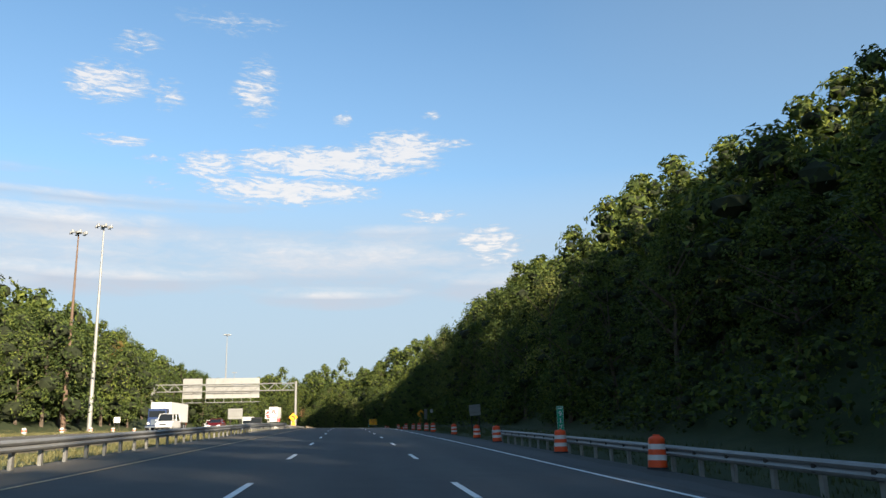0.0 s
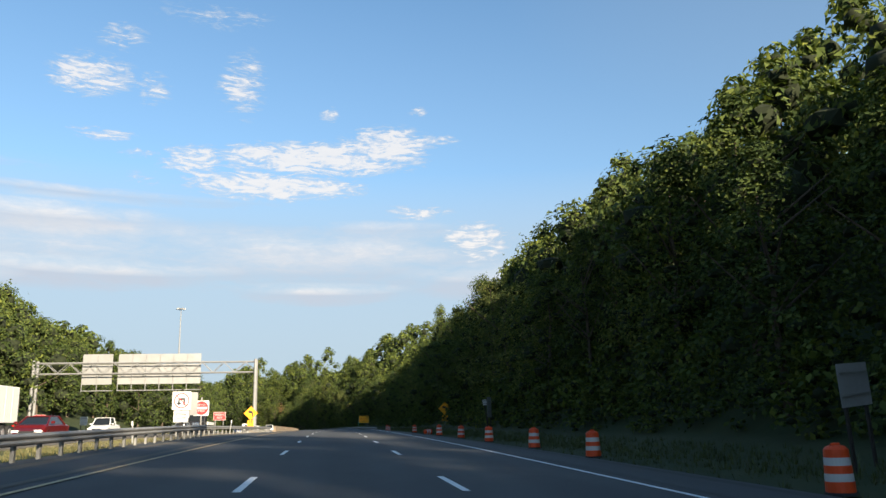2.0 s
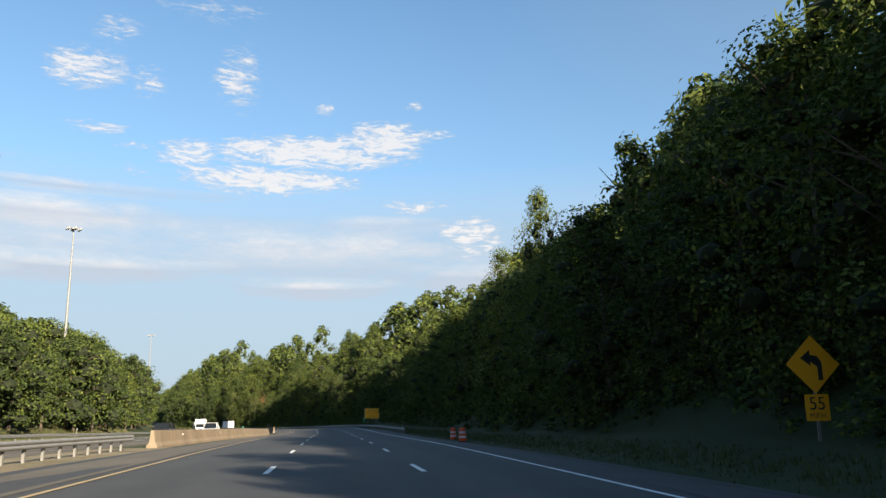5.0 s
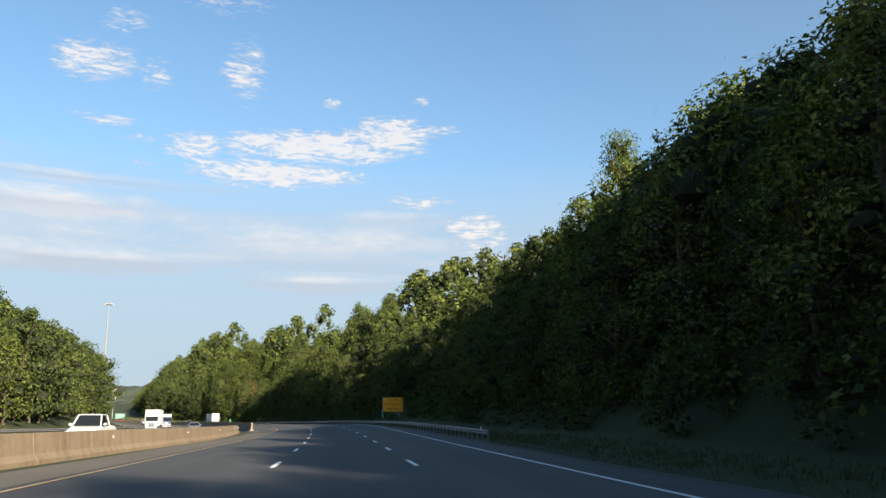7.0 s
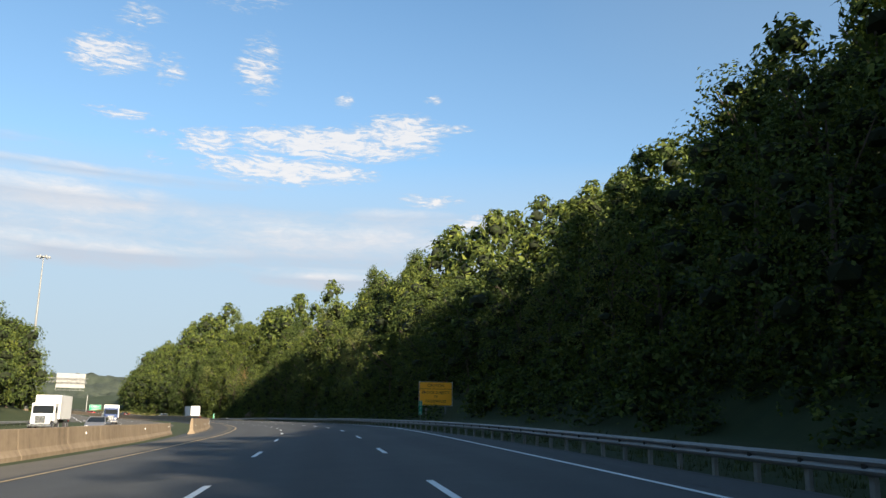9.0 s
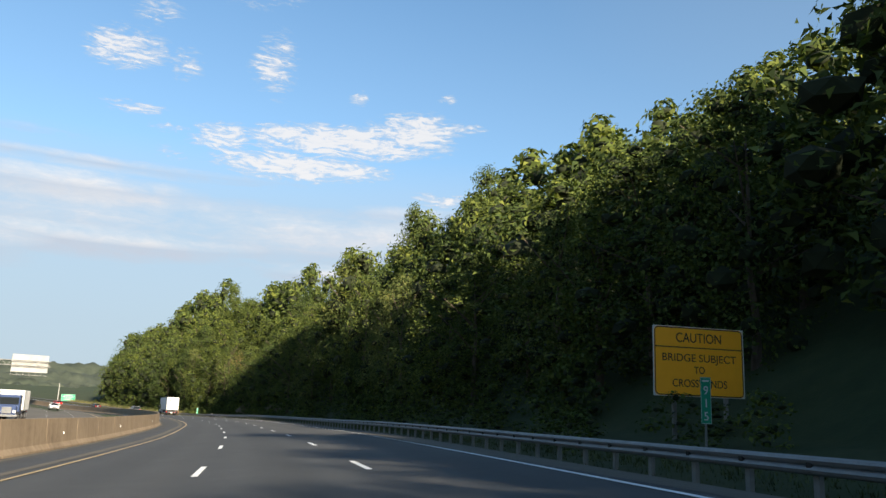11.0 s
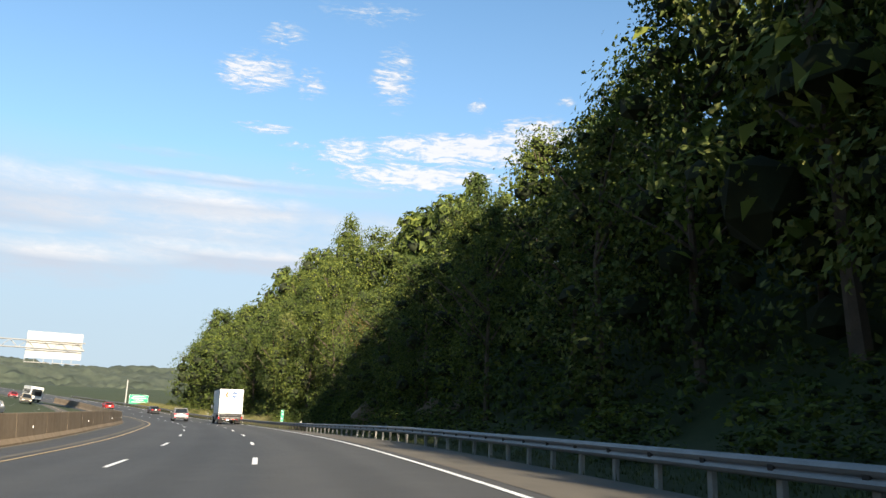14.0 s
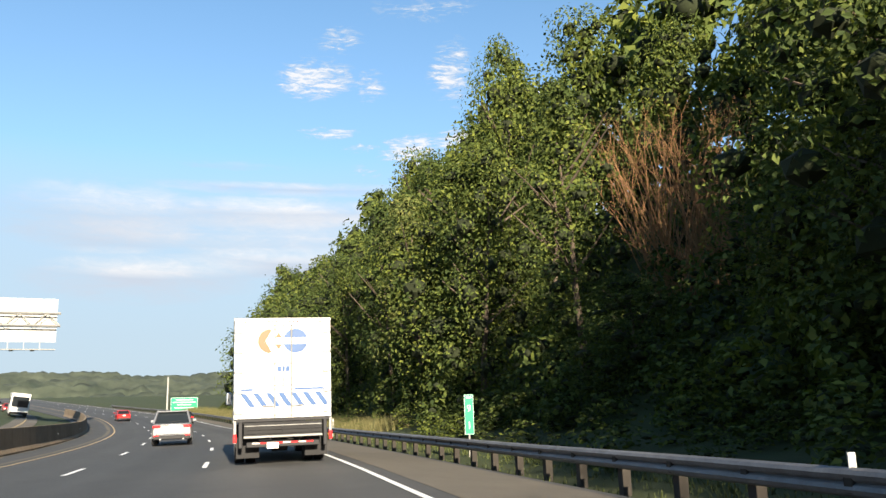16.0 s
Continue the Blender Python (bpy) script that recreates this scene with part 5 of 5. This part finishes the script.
def moving_truck(m):
    t = empty("moving_truck", "white moving truck with red and blue rear door markings", "truck", m, "traffic")
    W, Z0, Z1, L = 1.275, 1.20, 3.86, 7.6
    side = [(0, Z0), (L - .9, Z0), (L - .9, 2.35), (L - .3, 2.35), (L + .1, 2.55), (L + .1, Z1), (0, Z1)]
    bm = bmesh.new()
    a = [bm.verts.new((-W, y, z)) for y, z in side]
    b = [bm.verts.new((W, y, z)) for y, z in side]
    bm.faces.new(a)
    bm.faces.new(b[::-1])
    for i in range(len(side)):
        bm.faces.new((a[i], b[i], b[(i + 1) % len(side)], a[(i + 1) % len(side)]))
    bmesh.ops.recalc_face_normals(bm, faces=bm.faces)
    body = part("cargo_box", bm, BOX_WHITE, t)
    for y in np.arange(.5, L - .3, .6):
        for x in (-1, 1):
            part("side_rib", box(bmesh.new(), x * W - .012, x * W + .012, y - .03, y + .03, Z0 if y < L - 1 else 2.6, Z1 - .03, .004), BOX_WHITE, body)
    for x in (-1, 1):
        part("corner_post", box(bmesh.new(), x * 1.22 - .055, x * 1.22 + .055, -.045, .03, Z0, Z1, .01), BOX_WHITE, t)
        part("side_rail", box(bmesh.new(), x * W - .02, x * W + .02, 0, L - .9, Z0 - .10, Z0, .006), STEEL, t)
        part("top_rail", box(bmesh.new(), x * W - .02, x * W + .02, 0, L, Z1 - .06, Z1 + .01, .006), STEEL, t)
    part("header", box(bmesh.new(), -1.165, 1.165, -.045, .03, Z1 - .20, Z1, .01), BOX_WHITE, t)
    part("sill", box(bmesh.new(), -1.27, 1.27, -.05, .05, Z0 - .09, Z0, .01), BLACK_PART, t)
    for x in (-.38, -.28, -.18, .18, .28, .38, -1.0, 1.0):
        part("marker_lamp", box(bmesh.new(), x - .035, x + .035, -.06, -.045, Z1 - .12, Z1 - .08, .006), TAIL_RED, t)
    for k, (x0, x1) in enumerate(((-1.16, -.006), (.006, 1.16))):
        door = part("rear_door", box(bmesh.new(), x0, x1, -.025, .02, Z0 + .01, Z1 - .21, .008), BOX_WHITE, t)
        xs = x0 if k == 0 else x1
        for i in range(5):
            z = Z0 + .16 + i * .53
            part("hinge", box(bmesh.new(), xs - .11 if k == 0 else xs - .10, xs + .10 if k == 0 else xs + .11, -.065, -.02, z - .045, z + .045, .01), STEEL, door)
        for q in (.22, .40):
            x = -q if k == 0 else q
            if q > .3:
                continue
            part("lock_rod", rod(bmesh.new(), (x, -.055, Z0 + .03), (x, -.055, Z1 - .16), .018, .018, 8), STEEL, door)
            for z in (Z0 + .08, Z0 + .75, Z0 + 1.45, Z1 - .3):
                part("rod_bracket", box(bmesh.new(), x - .05, x + .05, -.07, -.02, z - .03, z + .03, .006), STEEL, door)
        x = -.30 if k == 0 else .30
        part("door_handle", rod(bmesh.new(), (x * .75, -.07, Z0 + .30), (x * 1.75, -.07, Z0 + .32), .016, .016, 8), STEEL, door)
        part("gasket", box(bmesh.new(), x0 if k else x1 - .012, x0 + .012 if k else x1, -.031, -.02, Z0 + .01, Z1 - .21), BLACK_PART, door)
    y = -.028
    # red crescent with its notch, two small red marks, blue disc split by a white band
    cz, R = Z1 - .62, .33
    n = 20
    out = [(-.34 + R * math.cos(radians(a)), cz + R * math.sin(radians(a))) for a in np.linspace(98, 262, n)]
    out += [(-.30, cz - .30), (-.47, cz), (-.30, cz + .30)]
    part("red_crescent", slab(bmesh.new(), out, y - .004, y), DECAL_RED, t, "red crescent emblem")
    for sgn in (-1, 1):
        part("red_mark", slab(bmesh.new(), [(-.21, cz + sgn * .09), (-.03, cz + sgn * .09), (-.12, cz + sgn * .24)], y - .004, y), DECAL_RED, t)
        seg = [(.33 + R * math.cos(radians(a)), cz + sgn * R * math.sin(radians(a))) for a in np.linspace(15, 165, 18)]
        part("blue_half_disc", slab(bmesh.new(), seg, y - .004, y), DECAL_BLUE, t, "half of a blue disc emblem")
    for x0, x1 in ((-.16, -.05), (-.03, .05), (.07, .17)):
        part("emblem_bar", box(bmesh.new(), x0, x1, y - .004, y, cz - .82, cz - .68, .002), DECAL_BLUE, t)
    words("lettering", "Moving & Storage", .13, pose(.02, y - .006, cz - 1.0), DECAL_GREY, t, 1.15)
    part("small_print", box(bmesh.new(), -.72, .80, y - .004, y, cz - 1.20, cz - 1.175, .001), DECAL_GREY, t)
    part("fleet_number_bar", box(bmesh.new(), -1.10, -.78, y - .004, y, Z0 + .72, Z0 + .78, .001), DECAL_BLUE, t)
    part("telephone_bar", box(bmesh.new(), .30, 1.10, y - .004, y, Z0 + .72, Z0 + .78, .001), DECAL_BLUE, t)
    for i in range(7):
        x = -1.12 + i * .325
        part("blue_stripe", slab(bmesh.new(), [(x, Z0 + .66), (x + .15, Z0 + .66), (x + .40, Z0 + .30), (x + .25, Z0 + .30)], y - .004, y), DECAL_BLUE, t, "slanting blue stripe")
    # lift gate, bumper, lamps, plate
    part("lift_gate", box(bmesh.new(), -1.02, 1.02, -.16, -.08, .72, 1.10, .012), RUBBER, t, "folded dark steel lift gate")
    for i in range(3):
        part("gate_bar", box(bmesh.new(), -1.0, 1.0, -.185, -.16, .80 + i * .10, .825 + i * .10, .006), STEEL if i == 2 else RUBBER, t)
    for x in (-.68, 0, .68):
        part("gate_strut", box(bmesh.new(), x - .025, x + .025, -.18, -.16, .74, 1.08, .004), RUBBER, t)
    part("lift_gate_lip", box(bmesh.new(), -1.02, 1.02, -.20, -.16, .70, .76, .01), STEEL, t)
    for x in (-1.1, 1.1):
        part("gate_arm", box(bmesh.new(), x - .05, x + .05, -.14, .25, .45, 1.12, .015), BLACK_PART, t)
        lamp = part("lamp_post", box(bmesh.new(), x * 1.13 - .035, x * 1.13 + .035, -.10, -.02, .58, 1.16, .008), STEEL, t)
        part("tail_lamp", box(bmesh.new(), x * 1.13 - .045, x * 1.13 + .045, -.125, -.10, .60, .82, .01), TAIL_RED, lamp, "red tail lamp")
        part("mudflap", box(bmesh.new(), x * .82 - .3, x * .82 + .3, .38, .40, .18, .72), RUBBER, t)
    part("bumper", box(bmesh.new(), -.95, .95, -.06, .05, .46, .60, .015), BLACK_PART, t)
    for i in range(8):
        x = -.80 + i * .2
        part("reflector", box(bmesh.new(), x, x + .19, -.066, -.06, .545, .585, .002), TAIL_RED if i % 2 else DRUM_WHITE, t)
    part("number_plate", box(bmesh.new(), -.42, -.12, -.085, -.066, .42, .57, .005), PLATE, t, "pale number plate with illegible marks")
    for x in (-.42, .42):
        part("chassis_rail", box(bmesh.new(), x - .05, x + .05, 0, L + 1.2, .72, .98, .01), BLACK_PART, t)
    part("rear_axle", rod(bmesh.new(), (-.9, 1.75, .5), (.9, 1.75, .5), .09, .09, 10), BLACK_PART, t)
    part("axle_housing", rod(bmesh.new(), (-.22, 1.75, .5), (.22, 1.75, .5), .22, .22, 14), BLACK_PART, t)
    for x in (-1.10, -.80, .80, 1.10):
        wheel(t, x, 1.75, .50, .27)
    for x in (-1.06, 1.06):
        wheel(t, x, L + .55, .50, .28)
        part("fuel_tank", rod(bmesh.new(), (x * .92, 4.6, .68), (x * .92, 6.0, .68), .27, .27, 16), STEEL, t)
        part("side_guard_box", box(bmesh.new(), x * .98 - .2, x * .98 + .2, 2.7, 3.6, .5, 1.05, .03), BLACK_PART, t)
        part("front_fender", box(bmesh.new(), x - .19, x + .19, L - .1, L + 1.2, .82, 1.15, .10, 3), WHITE_CAR, t)
        part("mirror_arm", rod(bmesh.new(), (x * 1.1, L - .1, 1.95), (x * 1.32, L + .05, 1.95), .025, .025, 6), BLACK_PART, t)
        part("wing_mirror", box(bmesh.new(), x * 1.34 - .10, x * 1.34 + .10, L, L + .09, 1.70, 2.15, .03), CHROME, t)
    part("cab", box(bmesh.new(), -1.08, 1.08, L - .85, L + .35, .85, 2.33, .10, 3), WHITE_CAR, t)
    part("windscreen", box(bmesh.new(), -.95, .95, L + .34, L + .37, 1.55, 2.2, .02), GLASS_DARK, t)
    part("bonnet", box(bmesh.new(), -.82, .82, L + .3, L + 1.5, .80, 1.50, .14, 3), WHITE_CAR, t)
    part("front_bumper", box(bmesh.new(), -1.1, 1.1, L + 1.45, L + 1.62, .42, .75, .03), BLACK_PART, t)
    return t


def lorry(name, label, m, length, cab_paint, high=3.7, width=1.27):
    t = empty(name, label, "truck", m, "traffic")
    part("trailer_box", box(bmesh.new(), -width, width, 0, length, 1.15, high, .03), BOX_WHITE, t)
    for i in range(1, int(length / 1.2)):
        for x in (-1, 1):
            part("side_rib", box(bmesh.new(), x * width - .012, x * width + .012, i * 1.2 - .02, i * 1.2 + .02, 1.2, high - .05), BOX_WHITE, t)
    part("chassis", box(bmesh.new(), -.5, .5, 0, length + 3.0, .75, 1.15, .02), BLACK_PART, t)
    cab = part("cab", box(bmesh.new(), -1.15, 1.15, length + .35, length + 2.1, .7, 2.85, .12, 3), cab_paint, t)
    part("windscreen", box(bmesh.new(), -1.0, 1.0, length + 2.08, length + 2.12, 1.75, 2.55, .02), GLASS_DARK, cab)
    part("side_window", box(bmesh.new(), -1.17, 1.17, length + 1.1, length + 1.8, 1.8, 2.45, .02), GLASS_DARK, cab)
    part("bonnet", box(bmesh.new(), -.95, .95, length + 2.0, length + 3.2, .65, 1.65, .15, 3), cab_paint, t)
    part("grille", box(bmesh.new(), -.5, .5, length + 3.18, length + 3.24, .75, 1.5, .02), CHROME, t)
    part("front_bumper", box(bmesh.new(), -1.15, 1.15, length + 3.1, length + 3.3, .4, .68, .03), CHROME, t)
    for x in (-1, 1):
        part("headlamp", box(bmesh.new(), x * .78 - .14, x * .78 + .14, length + 3.15, length + 3.24, .85, 1.1, .02), LAMP_CLEAR, t)
        part("tail_lamp", box(bmesh.new(), x * 1.0 - .1, x * 1.0 + .1, -.04, .02, .9, 1.02, .01), TAIL_RED, t)
        for y in (.9, 2.1, length - .3, length + 2.5):
            wheel(t, x * 1.02, y, .5, .3)
    return t


def coach(m):
    t = empty("coach", "white coach with a dark windscreen among oncoming traffic", "bus", m, "traffic")
    part("body", box(bmesh.new(), -1.27, 1.27, 0, 11.5, .35, 3.4, .12, 3), WHITE_CAR, t)
    part("windscreen", box(bmesh.new(), -1.1, 1.1, 11.47, 11.53, 1.4, 2.9, .06), GLASS_DARK, t)
    for i in range(6):
        for x in (-1, 1):
            part("window", box(bmesh.new(), x * 1.27 - .015, x * 1.27 + .015, .8 + i * 1.7, 2.3 + i * 1.7, 1.7, 2.75, .01), GLASS_DARK, t)
    part("front_bumper", box(bmesh.new(), -1.2, 1.2, 11.45, 11.62, .35, .7, .03), BLACK_PART, t)
    for x in (-1, 1):
        part("headlamp", box(bmesh.new(), x * .9 - .2, x * .9 + .2, 11.5, 11.56, .8, 1.0, .02), LAMP_CLEAR, t)
        for y in (2.6, 9.0):
            wheel(t, x * 1.1, y, .48, .3)


def vehicle_pose(s, lat, turn=0.0):
    a, b = at(s, lat), at(s + 4, lat)
    d = (b - a).normalized()
    side = (at(s, lat + 1) - a).normalized()
    up = side.cross(d).normalized()
    return Matrix.Translation(a + up * .012) @ Matrix((d.cross(up), d, up)).transposed().to_4x4() @ pose(0, 0, 0, 0, 0, turn)


moving_truck(vehicle_pose(502.6, 3.78))
silver_suv(vehicle_pose(523.5, -.1))
car("sedan", "black saloon car ahead in the traffic", "car", vehicle_pose(580, 3.1), BLACK_PAINT, 4.7, .91, .98, 1.45, (.75, 1.35, 2.75, 3.6), .22, .33)
car("sedan", "red saloon car ahead in the traffic", "car", vehicle_pose(600, -2.6), RED_PAINT, 4.6, .90, .97, 1.44, (.75, 1.35, 2.7, 3.5), .22, .33)
MAROON = paint("maroon paint", (.13, .012, .014))
SEDAN, TALL = (.75, 1.4, 2.8, 3.65), (.1, .25, 3.6, 4.2)
OPP = 180.0
lorry("semi_trailer_truck", "semi-trailer truck with a blue cab and white box", vehicle_pose(122, -24.3, OPP), 11.0, NAVY)
car("cargo_van", "white cargo van among oncoming traffic", "van", vehicle_pose(105.5, -21.6, OPP), WHITE_CAR, 5.4, 1.0, 1.25, 2.1, TALL, .32, .36)
car("pickup", "white utility pickup among oncoming traffic", "car", vehicle_pose(150, -24.0, OPP), WHITE_CAR, 5.3, .98, 1.1, 1.85, (1.6, 1.8, 3.1, 3.8), .36, .38)
lorry("box_truck", "small white box truck among oncoming traffic", vehicle_pose(206, -24.2, OPP), 6.0, WHITE_CAR, 3.4)
car("sedan", "dark red saloon car among oncoming traffic", "car", vehicle_pose(111, -16.8, OPP), MAROON, 4.5, .89, .96, 1.43, SEDAN, .22, .33)
car("sedan", "silver saloon car among oncoming traffic", "car", vehicle_pose(172, -20.2, OPP), SILVER, 4.6, .9, .96, 1.44, SEDAN, .22, .33)
lorry("tractor_unit", "dark tractor truck with a flat trailer among oncoming traffic", vehicle_pose(190, -20.2, OPP), 7.0, BLACK_PAINT, 1.6)
car("minivan", "black minivan among oncoming traffic", "van", vehicle_pose(251, -20.2, OPP), BLACK_PAINT, 5.0, .97, 1.15, 1.78, TALL, .28, .35)
car("pickup", "white pickup truck among oncoming traffic", "car", vehicle_pose(264, -16.5, OPP), WHITE_CAR, 5.4, .98, 1.1, 1.85, (1.7, 1.9, 3.2, 3.9), .36, .38)
lorry("box_truck", "white box truck far off in oncoming traffic", vehicle_pose(360, -24.0, OPP), 6.5, WHITE_CAR)
car("sedan", "grey saloon car far off in oncoming traffic", "car", vehicle_pose(340, -16.5, OPP), SILVER, 4.6, .9, .96, 1.44, SEDAN, .22, .33)
lorry("box_truck", "dark blue truck far off in oncoming traffic", vehicle_pose(424, -23.9, OPP), 5.5, NAVY, 3.4)
car("sedan", "white saloon car among oncoming traffic at the bend", "car", vehicle_pose(506, -20.0, OPP), WHITE_CAR, 4.6, .9, .96, 1.44, SEDAN, .22, .33)
coach(vehicle_pose(628, -15.9, OPP))
car("pickup", "tan pickup truck among oncoming traffic at the bend", "car", vehicle_pose(592, -19.8, OPP), paint("tan paint", (.36, .29, .2)), 5.4, .98, 1.1, 1.85, (1.7, 1.9, 3.2, 3.9), .36, .38)
g = random.Random(3)
FLEET = (WHITE_CAR, WHITE_CAR, SILVER, BLACK_PAINT, RED_PAINT, NAVY)
for i in range(18):
    s, lat = 650 + i * 11 + g.uniform(-3, 3), (-16.5, -20.2, -23.9, -27.6)[i % 4]
    if i % 5 == 2:
        lorry("box_truck", "white box truck in the distant oncoming queue", vehicle_pose(s, lat, OPP), 6.5, WHITE_CAR)
    else:
        car("sedan", "car in the distant oncoming queue of traffic", "car", vehicle_pose(s, lat, OPP), g.choice(FLEET), 4.6, .9, .98, 1.5, SEDAN, .24, .33)
